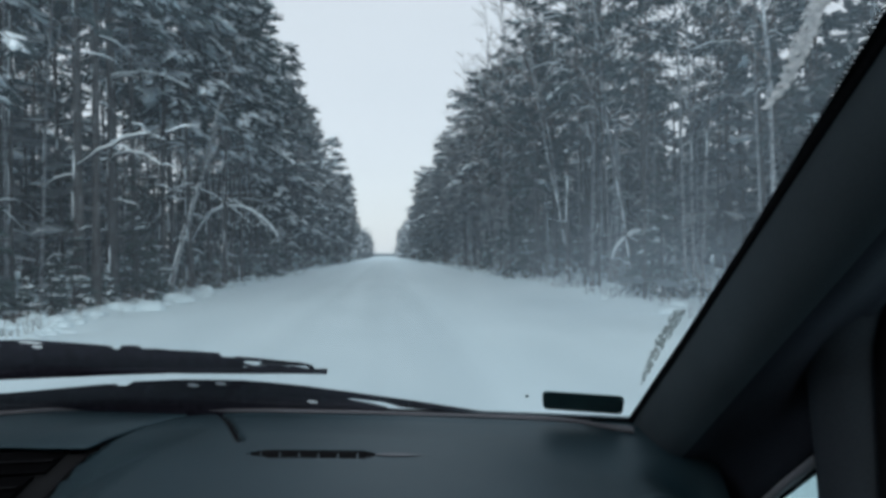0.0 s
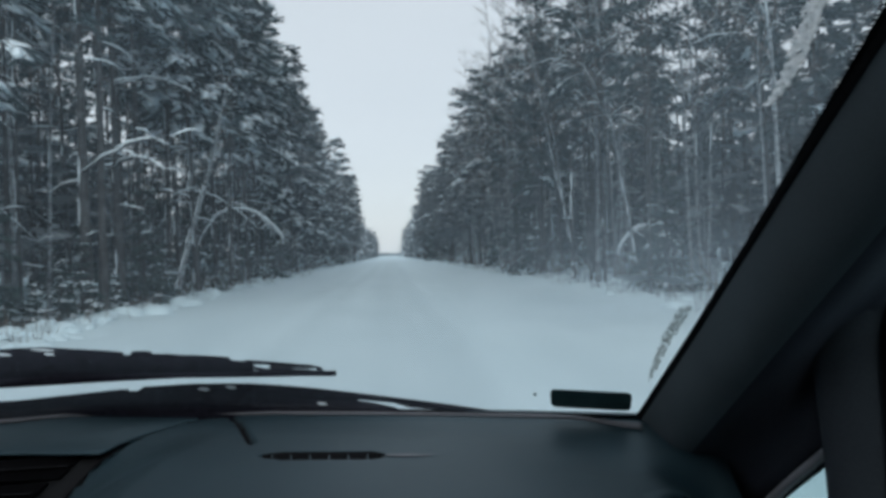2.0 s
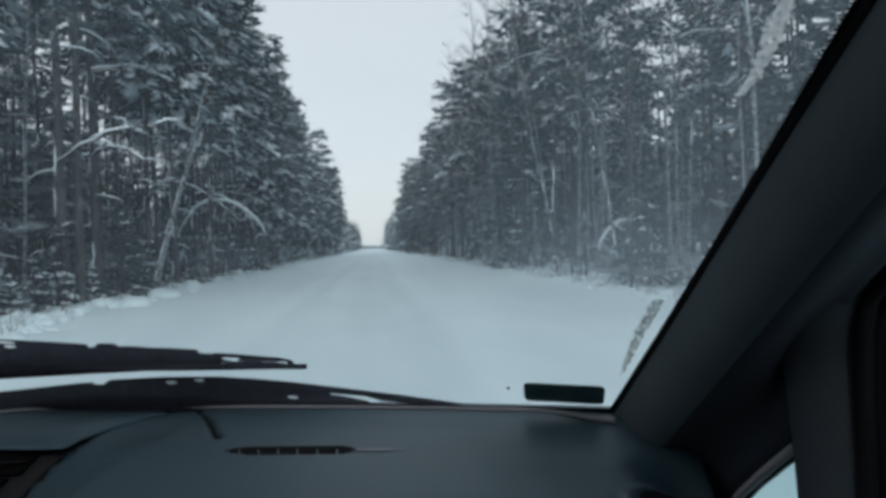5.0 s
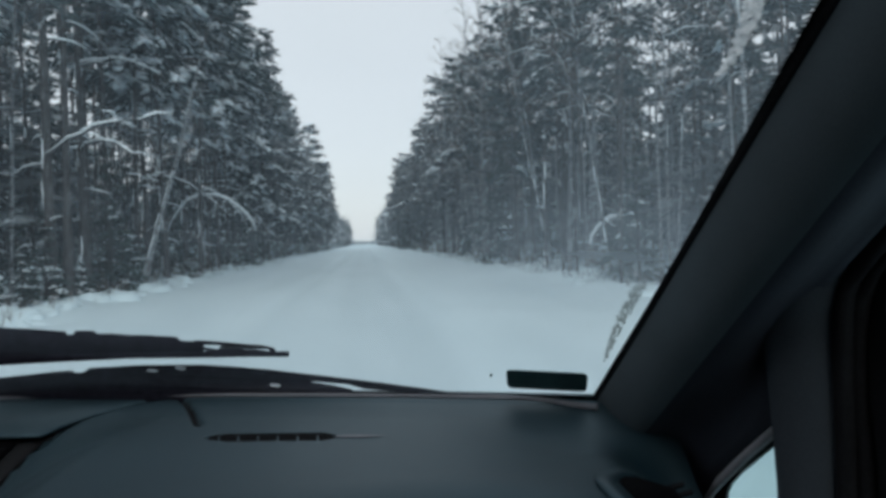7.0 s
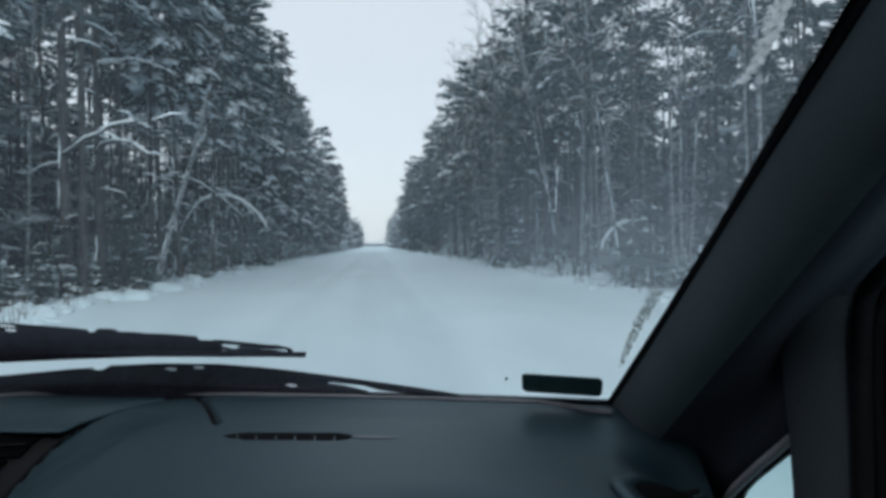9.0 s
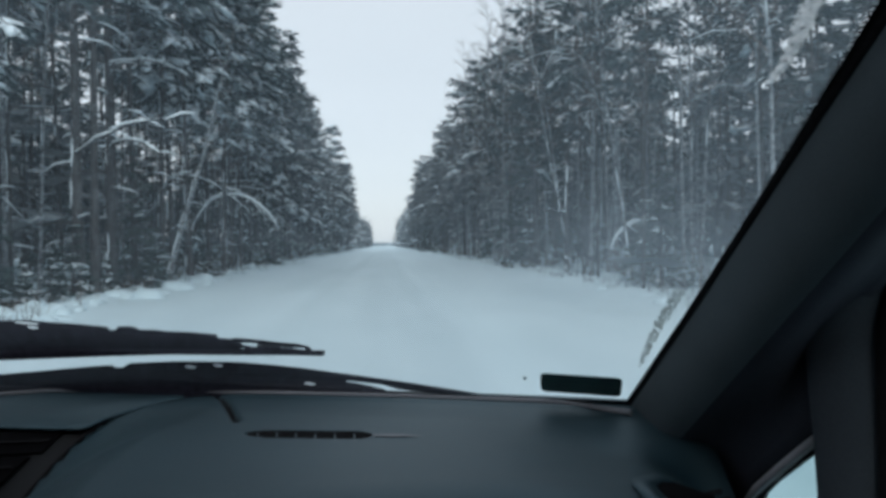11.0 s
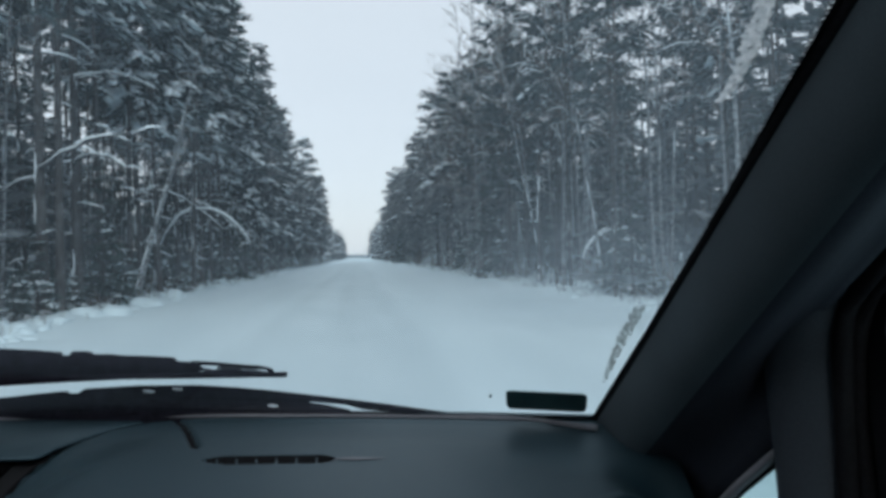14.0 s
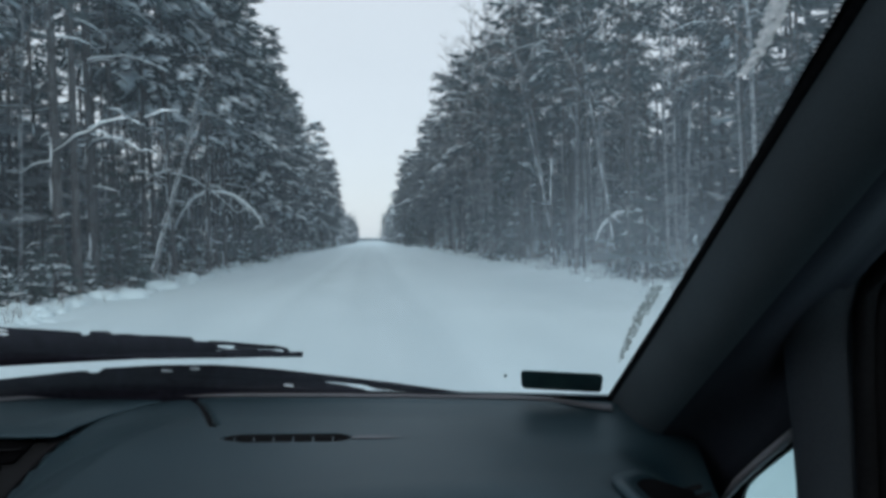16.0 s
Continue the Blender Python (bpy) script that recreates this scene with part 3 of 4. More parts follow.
MID_R = [finish("pine_tree", "dusted dark pine in the distant tree line beside the road", "pine tree", "pines in the far tree line", *pine_geo(random.Random(90 + k), 16.0 + 1.2 * k, 0.2 + 0.06 * k, 30, 2.5, 7, 7, 3, 0.0, 0.05, 0.75, 4, trunk_cover=0.06, dust=0.02), PINE_BARK, HAZED_NEEDLES) for k in range(3)]
SPRUCE = [finish("spruce_tree", "dark young spruce with snow on drooping branches", "spruce tree", "spruces at the forest edge", *spruce_geo(random.Random(100 + k), (2.2, 5.0, 9.0)[k], (9, 13, 18)[k], 7, 4, 7, (0.22, 0.32, 0.45)[k]), PINE_BARK, SPRUCE_NEEDLES) for k in range(3)]
SAPLING = [finish("spruce_sapling", "low spruce sapling buried under clumps of snow", "sapling", "snowy saplings at the forest edge", *spruce_geo(random.Random(110 + k), 1.0 + 0.35 * k, 6 + k, 7, 4, 8, 0.2, snowy=0.28, base=0.02), PINE_BARK, SPRUCE_NEEDLES) for k in range(3)]
BIRCH = [finish("birch_tree", "bare slender birch with pale snow-streaked trunk", "birch tree", "birches at the forest edge", *birch_geo(random.Random(120 + k), 13.5 + 1.3 * k, 26, 6, 0.05 + 0.01 * k, (rng.uniform(-0.8, 0.8), rng.uniform(-0.5, 0.5))), BIRCH_BARK, TWIG, "twigs") for k in range(4)]

# tree belts: y from, y to, spacing, offset from the verge, kinds for the two sides
BELTS = [
    (13, 50, 2.6, (0.0, 2.4), EDGE_L, EDGE_R),
    (7, 60, 2.2, (2.4, 5.5), INNER, INNER_R),
    (6, 60, 2.3, (5.5, 10.0), INNER, INNER_R),
    (6, 60, 2.6, (10.0, 17.0), INNER, INNER_R),
    (50, 160, 3.6, (0.0, 2.5), MID, MID_R),
    (15, 52, 3.6, (-0.5, 0.9), INNER, INNER_R),
    (60, 140, 6.0, (3.0, 8.0), MID, MID_R),
]
for y0, y1, gap, (o0, o1), left, right in BELTS:
    for side in (-1, 1):
        y = y0 + rng.uniform(0, gap)
        while y < y1:
            x = -7.7 - rng.uniform(o0, o1) if side < 0 else 7.1 + rng.uniform(o0, o1)
            kind = left if side < 0 else right
            if side > 0 and o0 >= 5 and int(y * 7) % 5 < 1:
                y += gap * rng.uniform(0.6, 1.4)
                continue
            if side > 0 and o0 == 0.0 and y < 75 and rng.random() < 0.34:
                kind = BIRCH
            if o0 == 0.0:
                place(kind, "tree", x, y, rng, lo=0.8 if side < 0 else (0.56 if y < 42 else 0.78), hi=1.12 if side < 0 else (0.94 if y < 42 else 1.04))
            else:
                place(kind, "tree", x, y, rng, lo=0.8 if side < 0 else 0.52, hi=1.1 if side < 0 else 0.82)
            y += gap * rng.uniform(0.6, 1.4)
for k in range(34):
    y = 12 + 55 * rng.random() ** 1.5
    place(BIRCH, "birch", 6.9 + rng.uniform(-0.2, 2.2) * (1 if k % 3 else 2.2), y, rng, 180, 0.75, 1.25 if y > 22 else 0.9)
for x, y in ((8.7, 24), (9.5, 28), (8.4, 33), (9.8, 37), (9.0, 42), (8.6, 50), (10.5, 30), (11.5, 34)):
    place(BIRCH, "birch", x, y, rng, lo=1.2, hi=1.4)
for k in range(16):
    place(BIRCH, "birch", -8.4 - rng.uniform(0, 5), rng.uniform(14, 80), rng, lo=0.6, hi=0.95)
for k in range(44):
    side = rng.choice((-1, -1, 1))
    place(SPRUCE, "spruce", -7.4 - rng.uniform(0, 6) if side < 0 else 6.8 + rng.uniform(0, 6), rng.uniform(12, 110), rng, 180, 0.6, 1.2)
for x, y in ((8.3, 5.2), (9.6, 7.4), (8.9, 3.4), (10.8, 4.8), (11.8, 7.8), (12.5, 6.0)):
    place(INNER_R, "pine", x, y, rng, lo=0.8, hi=1.0)
for x, y in ((7.9, 6.6), (8.6, 7.6), (9.2, 4.4)):
    place(SPRUCE, "spruce", x, y, rng, 180, 0.5, 0.8)
for k in range(26):
    y = 15.5 + 1.1 * k + rng.uniform(-0.5, 0.5)
    place(SAPLING, "sapling", -7.3 - rng.uniform(0, 1.6), y, rng, 180, 0.6, 1.15)


# ---- understory, deep woods, far woods ----
def understory():
    trunk, crown, snow = Geo(), Geo(), Geo()
    r = random.Random(5)
    for k in range(760):
        side = r.choice((-1, 1))
        y = r.uniform(8, 95) if k < 440 else r.uniform(95, 260)
        off = abs(r.gauss(0, 4)) + 0.0
        x = -7.0 - off if side < 0 else 6.5 + off
        z = ground_z(x, y)
        h = r.uniform(0.3, 1.7) if y > 20 else r.uniform(0.2, 0.9)
        for j in range(r.randint(4, 8)):
            az = r.uniform(0, 6.283)
            d = Vector((math.cos(az), math.sin(az), 0)) * h * r.uniform(0.25, 0.8)
            a = Vector((x + r.uniform(-0.2, 0.2), y + r.uniform(-0.2, 0.2), z - 0.05))
            b = a + d * 0.45 + Vector((0, 0, h * 0.8))
            c = a + d + Vector((0, 0, h * r.uniform(0.55, 1.1)))
            trunk.tube([a, b, c], [0.01, 0.007, 0.003], 3, False)
            if r.random() < (0.6 if side < 0 else 0.35):
                snow.ridge([a.lerp(b, 0.4), b, c], [0.006, 0.014, 0.008], [0.008, 0.02, 0.01])
                if r.random() < 0.5:
                    q = r.uniform(0.04, 0.13)
                    snow.blob(c, q * 1.3, q, q * 0.6, r)
        if r.random() < 0.6:
            q = r.uniform(0.2, 0.6) * (0.4 + 0.6 * smooth01(12, 26, y))
            snow.blob((x, y, z), q * 1.4, q, q * 0.4, r)
    for k in range(46):
        left = k % 4 < 3
        x = -6.9 - r.uniform(-0.4, 3.0) if left else 7.0 + r.uniform(0, 3)
        y = r.uniform(11, 38) if left else r.uniform(19, 42)
        q = r.uniform(0.2, 0.6) * (0.55 + 0.45 * smooth01(11, 22, y))
        z = ground_z(x, y) - 0.1
        for j in range(5):
            snow.mound((x + r.uniform(-0.8, 0.8) * q, y + r.uniform(-0.8, 0.8) * q, z + 0.06), q * r.uniform(0.5, 1.1), q * r.uniform(0.4, 0.9), q * r.uniform(0.3, 0.75), r)
        for j in range(7):
            a = Vector((x + r.uniform(-0.5, 0.5) * q, y + r.uniform(-0.5, 0.5) * q, z))
            e = a + Vector((r.uniform(-0.6, 0.6), r.uniform(-0.6, 0.6), r.uniform(0.6, 1.6))) * q * 1.3
            trunk.tube([a, a.lerp(e, 0.5) + Vector((0, 0, 0.1 * q)), e], [0.012, 0.009, 0.004], 3, False)
    for k in range(1300):
        left = r.random() < 0.62
        y = 7 + 48 * r.random() ** 1.6
        x = -6.3 - abs(r.gauss(0, 0.9)) if left else 5.9 + abs(r.gauss(0, 0.8))
        z = ground_z(x, y)
        q = r.uniform(0.05, 0.16)
        stalks = 3 if r.random() < 0.5 else 1
        if left and x > -7.0 and k % 6:
            stalks = 0
        for j in range(stalks):
            a = Vector((x + r.uniform(-q, q), y + r.uniform(-q, q), z - 0.02))
            trunk.spike(a, a + Vector((r.uniform(-0.5, 0.5), r.uniform(-0.5, 0.5), 1)) * r.uniform(0.1, 0.42), 0.008, r)
        if r.random() < (0.75 if left else 0.35):
            snow.mound((x, y, z - 0.035), q * r.uniform(1.2, 2.2), q * r.uniform(1.2, 2.1), q * r.uniform(0.45, 0.95), r)
    u = new("undergrowth")
    tagged(u, "bare twiggy undergrowth bowed under snow at the forest edge", "undergrowth", kind="stuff")
    part("twigs", trunk, TWIG, u)
    tagged(part("snow_load", snow, SNOW, u, "white snow lying on the twigs", smooth=True), kind="stuff")


understory()


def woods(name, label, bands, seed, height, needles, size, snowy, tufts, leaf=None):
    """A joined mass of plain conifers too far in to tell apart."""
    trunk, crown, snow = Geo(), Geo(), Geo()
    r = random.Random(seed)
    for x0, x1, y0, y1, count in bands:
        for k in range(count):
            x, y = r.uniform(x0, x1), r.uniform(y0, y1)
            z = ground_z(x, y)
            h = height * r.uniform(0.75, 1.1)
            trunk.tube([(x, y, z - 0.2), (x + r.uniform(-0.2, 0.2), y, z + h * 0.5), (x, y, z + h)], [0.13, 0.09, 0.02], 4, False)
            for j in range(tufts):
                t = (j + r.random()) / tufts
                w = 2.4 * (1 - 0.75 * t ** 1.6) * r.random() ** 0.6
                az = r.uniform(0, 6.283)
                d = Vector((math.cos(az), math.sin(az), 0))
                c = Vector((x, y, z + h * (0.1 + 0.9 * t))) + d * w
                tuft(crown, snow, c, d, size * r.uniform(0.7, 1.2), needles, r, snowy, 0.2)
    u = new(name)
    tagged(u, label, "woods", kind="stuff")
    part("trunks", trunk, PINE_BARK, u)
    part("foliage", crown, leaf or HAZED_NEEDLES, u)
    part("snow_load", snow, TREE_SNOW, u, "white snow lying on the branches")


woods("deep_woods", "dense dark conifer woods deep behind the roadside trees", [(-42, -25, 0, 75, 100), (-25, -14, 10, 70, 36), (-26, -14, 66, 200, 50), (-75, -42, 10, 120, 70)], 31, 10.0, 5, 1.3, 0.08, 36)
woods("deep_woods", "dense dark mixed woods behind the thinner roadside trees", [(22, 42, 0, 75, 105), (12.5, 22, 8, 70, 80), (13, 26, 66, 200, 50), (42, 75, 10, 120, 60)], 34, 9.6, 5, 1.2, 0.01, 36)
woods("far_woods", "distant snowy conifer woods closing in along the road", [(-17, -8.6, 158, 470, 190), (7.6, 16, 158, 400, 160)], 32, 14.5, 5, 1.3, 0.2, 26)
# heavy snow cover here pales the trees in place of haze in the air
woods("horizon_woods", "low line of trees beyond a snowy field, whitened for distance haze", [(-150, 150, 1250, 1300, 520)], 33, 6.5, 4, 3.0, 0.7, 8)


# ---- single trees that stand out ----
def bowed_tree(x, y, rise, span, dirx, diry, seed, label):
    """A thin birch bent over in an arch by the snow on it."""
    r = random.Random(seed)
    trunk, crown, snow = Geo(), Geo(), Geo()
    pts = []
    for i in range(13):
        t = i / 12
        a = math.pi * 0.8 * t
        pts.append(Vector((dirx * span * (1 - math.cos(a)) / 2, diry * span * (1 - math.cos(a)) / 2, -0.1 + rise * math.sin(a) ** 0.8 * (1 if t < 0.5 else 1 - 0.25 * (t - 0.5)))))
        pts[-1] += Vector((r.uniform(-0.04, 0.04), r.uniform(-0.04, 0.04), r.uniform(-0.03, 0.03)))
    trunk.tube(pts, [0.05 * (1 - 0.75 * i / 12) for i in range(13)], 5)
    snow.ridge([p + Vector((0, 0, 0.01)) for p in pts[2:]], [0.05 + 0.03 * r.random() for _ in pts[2:]], [0.07 + 0.07 * r.random() for _ in pts[2:]])
    for i in range(5, 13):
        for k in range(2):
            d = Vector((r.uniform(-1, 1), r.uniform(-1, 1), r.uniform(-0.5, 0.2))) * 0.6
            crown.tube([pts[i], pts[i] + d * 0.6, pts[i] + d + Vector((0, 0, -0.15))], [0.01, 0.007, 0.003], 3, False)
            snow.ridge([pts[i] + d * 0.3, pts[i] + d * 0.6], [0.03, 0.02], [0.04, 0.02])
    root = finish("bowed_birch", label, "birch tree", "", trunk, crown, snow, BIRCH_BARK, TWIG, "twigs")
    root.matrix_basis = pose(x, y, ground_z(x, y))


bowed_tree(-9.0, 31.0, 3.8, 4.6, 0.97, 0.1, 3, "thin birch bent into an arch under thick snow")
bowed_tree(7.3, 21.0, 2.0, 3.2, 0.9, 0.3, 4, "low birch sapling bowed over by snow")
leaner = finish("leaning_birch", "leaning birch trunk plastered white with snow on one side", "birch tree", "", *birch_geo(random.Random(7), 9.0, 16, 6, 0.12, (2.4, 0.6), 0.45, 1.0, 0.75), BIRCH_BARK, TWIG, "twigs")
leaner.matrix_basis = pose(-7.4, 23.0, ground_z(-7.4, 23.0))


for k, (x, y, lean, high) in enumerate(((7.6, 19.5, -1.3, 11.0), (7.9, 27.0, -2.4, 13.5), (8.3, 28.5, -1.9, 12.5), (8.0, 38.0, 1.6, 13.0), (7.7, 45.0, -1.5, 12.0))):
    bent = finish("leaning_birch", "slender bare birch leaning over, snow frozen along its pale trunk", "birch tree", "leaning birches at the forest edge", *birch_geo(random.Random(140 + k), high, 24, 7, 0.065, (lean, 0.3), 0.42, 0.7, 0.45), BIRCH_BARK, TWIG, "twigs")
    bent.matrix_basis = pose(x, y, ground_z(x, y))


def snow_pole(x, y):
    trunk, crown, snow = Geo(), Geo(), Geo()
    pts, radii = stem(random.Random(2), 5.2, 0.1, 0.06, (0.1, 0), 0.1)
    trunk.tube(pts, radii, 7)
    trunk_snow(snow, pts, radii, random.Random(3), 0.9)
    snow.blob((pts[-1][0], pts[-1][1], 5.2), 0.1, 0.1, 0.1, random.Random(4))
    root = finish("dead_tree", "broken dead trunk with snow frozen to its side", "dead tree", "", trunk, crown, snow, PINE_BARK, TWIG)
    root.matrix_basis = pose(x, y, ground_z(x, y))


snow_pole(7.2, 25.5)

# ---- the car's cabin ----
car = new("car")
tagged(car, "dark grey plastic front cabin of a parked car facing the road", "car")


def base_y(x):
    x = x if x > -0.5 else -1.0 - x
    return 0.966 - 0.29 * x - 0.125 * x * x


def glass_y(x, z):
    return base_y(x) - (z - 1.125) * 1.14


def edge_x(z):
    return 0.334 + (z - 1.118) * 0.073


# windscreen
g = Geo()
rows = []
for j in range(13):
    z = 1.112 + (1.70 - 1.112) * j / 12
    r, l = edge_x(z) + 0.012, -1.0 - edge_x(z) - 0.012
    rows.append([(l + (r - l) * i / 40, glass_y(l + (r - l) * i / 40, z) , z) for i in range(41)])
g.grid(rows)
windscreen = part("windscreen", g, WINDSCREEN_GLASS, car, "slightly dirty windscreen glass, coloured milky for the haze outside", smooth=True)
windscreen.visible_shadow = False
# black border printed along the side and foot of the glass, wider towards the roof and toothed at its upper edge
def border_in(z):
    return 0.004 + 0.011 * smooth01(1.28, 1.6, z)


g = Geo()
g.grid([[(edge_x(z) - w, glass_y(edge_x(z) - w, z) - 0.003, z) for w in (border_in(z), 0.0, -0.006, -0.012)] for z in [1.112 + 0.6 * j / 30 for j in range(31)]])
part("glass_border", g, RUBBER, windscreen, "black edge band of the glass", smooth=True)
g = Geo()
for j in range(110):
    z = 1.36 + 0.0026 * j
    reach = 0.0008 + 0.0022 * smooth01(1.36, 1.5, z)
    tooth = [(edge_x(q) - border_in(q) - w, q) for q, w in ((z, -0.0005), (z + 0.0016, -0.0005), (z + 0.0002, reach))]
    g.slab([(x, glass_y(x, q) - 0.003, q) for x, q in tooth], (0, 0.0008, 0.0006))
tagged(part("printed_teeth", g, RUBBER, windscreen, "fine printed teeth along the black band"), kind="stuff")
g = Geo()
g.grid([[(x, glass_y(x, z) - 0.003, z) for x in [-1.33 + 1.67 * i / 60 for i in range(61)]] for z in (1.106, 1.118, 1.129)])
part("glass_border", g, RUBBER, windscreen, "black edge band of the glass", smooth=True)

# registration sticker on the glass
g = Geo()
sx0, sx1, sz0, sz1, cr = 0.2165, 0.3155, 1.1413, 1.1712, 0.006
outline = []
for cx, cz, a0 in ((sx1 - cr, sz1 - cr, 0), (sx0 + cr, sz1 - cr, 90), (sx0 + cr, sz0 + cr, 180), (sx1 - cr, sz0 + cr, 270)):
    for k in range(4):
        a = radians(a0 + 30 * k)
        x, z = cx + cr * math.cos(a), cz + cr * math.sin(a)
        x += 0.008 * (sz1 - z) / (sz1 - sz0) - 0.003
        z -= (x - sx0) * 0.045
        outline.append((x, glass_y(x, z) - 0.005, z))
g.slab(outline, (0, 0.0015, 0.001))
part("sticker", g, STICKER, windscreen, "dark back of a small rectangular sticker")


# a speck of dirt beside it
g = Geo()
g.slab([(0.197 + 0.0022 * math.cos(0.785 * k), glass_y(0.197, 1.1615) - 0.003, 1.1615 + 0.0016 * math.sin(0.785 * k)) for k in range(8)], (0, 0.001, 0.001))
part("dirt_speck", g, STICKER, windscreen, "dark speck of dirt")


# dashboard: a height field from the lower front edge up to the foot of the windscreen
def panel_left(y):
    """Left edge of the passenger panel at depth y."""
    pts = ((0.3, -0.36), (0.5, -0.42), (0.7, -0.44), (0.824, -0.4348), (0.8632, -0.42), (0.9033, -0.4028), (0.9207, -0.3942), (0.9377, -0.3827), (0.945, -0.374), (0.971, -0.352), (1.012, -0.315), (1.03, -0.28), (1.2, -0.25))
    for (a, p), (b, q) in zip(pts, pts[1:]):
        if a <= y <= b:
            return p + (q - p) * (y - a) / (b - a)
    return -0.25


def lens(x, y, x0, x1, yc, half):
    """Inside measure of a lens-shaped slot, 1 in the middle."""
    u = (x - x0) / (x1 - x0)
    if not 0 < u < 1:
        return 0.0
    w = half * min(1.0, 5 * u, 9 * (1 - u)) ** 0.6
    return 1.0 if abs(y - yc(x)) < w else 0.0


def slot_mid(x):
    return 0.801 - 0.2 * (x + 0.08)


GROOVE = [(-0.31, 1.019), (-0.271, 1.026), (-0.243, 1.017), (-0.225, 0.99), (-0.2136, 0.965), (-0.199, 0.927), (-0.181, 0.877)]


def groove_gap(x, y):
    """Distance from the curved groove on top of the dashboard."""
    if not (-0.34 < x < -0.15 and y > 0.84):
        return 1.0
    best = 1.0
    for (ax, ay), (bx, by) in zip(GROOVE, GROOVE[1:]):
        k = max(0.0, min(1.0, ((x - ax) * (bx - ax) + (y - ay) * (by - ay)) / ((bx - ax) ** 2 + (by - ay) ** 2)))
        best = min(best, math.hypot(x - ax - k * (bx - ax), y - ay - k * (by - ay)))
    return best


def dash_z(x, y):
    front = base_y(x)
    z = 1.116 + 0.0075 * smooth01(front - 0.1, front, y) - 0.02 * smooth01(0.12, 0.30, x) * smooth01(0.84, 0.70, y) - 0.06 * smooth01(0.29, 0.38, x) * smooth01(0.76, 0.67, y)
    z -= 0.30 * smooth01(0.64, 0.34, y) ** 1.5
    z += 0.0016 * math.exp(-((y - front + 0.024) / 0.006) ** 2) * smooth01(-0.3, -0.22, x)
    # rounded shoulder at the panel's left side
    d = x - panel_left(y)
    drop = 0.006 + 0.11 * smooth01(0.985, 0.74, y)
    if d < 0.16:
        z -= drop * (1 - min(1.0, max(0.0, d / 0.16))) ** 1.4
    if d < 0:
        z -= 0.012 * smooth01(0.0, 0.006, -d)
        z -= 0.25 * smooth01(0.0, 0.006, -d) * smooth01(0.955, 0.945, y)
    # curved groove behind the panel
    z -= 0.012 * math.exp(-(groove_gap(x, y) / 0.0036) ** 2)
    # defroster slot and the shallow dish to its right
    if lens(x, y, -0.160, -0.004, slot_mid, 0.0125):
        z -= 0.05
    return z


g = Geo()
xs = steps([(-0.62, -0.37, 0.01), (-0.37, 0.06, 0.003), (0.06, 0.40, 0.01)])
rows = []
for j in range(171):
    v = j / 170
    rows.append([(x, 0.32 + (base_y(x) + 0.03 - 0.32) * v, 0) for x in xs])
rows = [[(x, y, dash_z(x, y)) for x, y, _ in r] for r in rows]
g.grid(rows)
dashboard = part("dashboard", g, DASH_PLASTIC, car, "dark grey grained plastic dashboard", smooth=True)
# the slot's shaded depth is coloured black; the bottom of the groove is black
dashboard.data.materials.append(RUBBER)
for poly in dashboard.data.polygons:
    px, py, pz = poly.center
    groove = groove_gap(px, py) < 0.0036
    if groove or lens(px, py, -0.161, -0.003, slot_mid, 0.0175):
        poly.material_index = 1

# rounded lip along the foot of the glass, pale for its highlight, curling in at the corner
g = Geo()
lip = []
for i in range(50):
    x = -0.62 + 0.945 * i / 49
    y = base_y(x) - 0.0085 - 0.036 * smooth01(0.2, 0.335, x) ** 1.6
    lip.append((x, y, 1.1242 - 0.002 * smooth01(0.25, 0.33, x)))
g.tube(lip, [0.0034] * 40 + [0.0034 + 0.0001 * k for k in range(10)], 8)
part("dash_lip", g, HIGHLIGHT_PLASTIC, dashboard, "rounded lip along the foot of the glass, its highlight coloured pale", smooth=True)

# pale plate for the highlight in the shallow dish trailing off the slot's end
g = Geo()
dish = []
for k in range(13):
    u = k / 12
    x = -0.004 + 0.062 * u
    w = 0.006 * math.sin(math.pi * (0.12 + 0.88 * u)) * (1 - 0.5 * u)
    dish.append([(x, slot_mid(x) - 0.002 + q * w, dash_z(x, slot_mid(x)) + 0.0012) for q in (-1, 0, 1)])
g.grid(dish)
part("slot_tail", g, HIGHLIGHT_PLASTIC, dashboard, "shallow dish at the slot's end, its highlight put in as a pale plate", smooth=True)

# fins in the defroster slot
g = Geo()
# black sheet closing the slot, coloured for the dark down inside
g.grid([[(x, slot_mid(x) + w * min(1.0, 6 * (x + 0.159) / 0.155, 10 * (-0.003 - x) / 0.155) ** 0.6, 1.07) for x in [-0.158 + 0.154 * k / 20 for k in range(21)]] for w in (-0.013, 0.013)])
part("defroster_vent", g, RUBBER, dashboard, "slotted air outlet, a black sheet for its shaded depth")
for k in range(6):
    x = -0.143 + 0.0235 * k
    g = Geo()
    g.box((-0.0009, -0.011, -0.012), (0.0009, 0.011, 0.0015), pose(x, slot_mid(x), 1.1125, 0, 0, math.degrees(math.atan2(-x, slot_mid(x)))))
    part("fin", g, DASH_PLASTIC, dashboard)

# raised cap over the centre console and the air vents beneath its lip
g = Geo()
cap = [(-0.383, 0.924), (-0.392, 0.915), (-0.43, 0.918), (-0.50, 0.93), (-0.64, 0.94), (-0.64, base_y(-0.64) + 0.01)] + [(x, base_y(x) + 0.01) for x in (-0.55, -0.45, -0.35, -0.29)] + [(-0.282, 1.032), (-0.317, 1.014), (-0.354, 0.973), (-0.376, 0.944)]
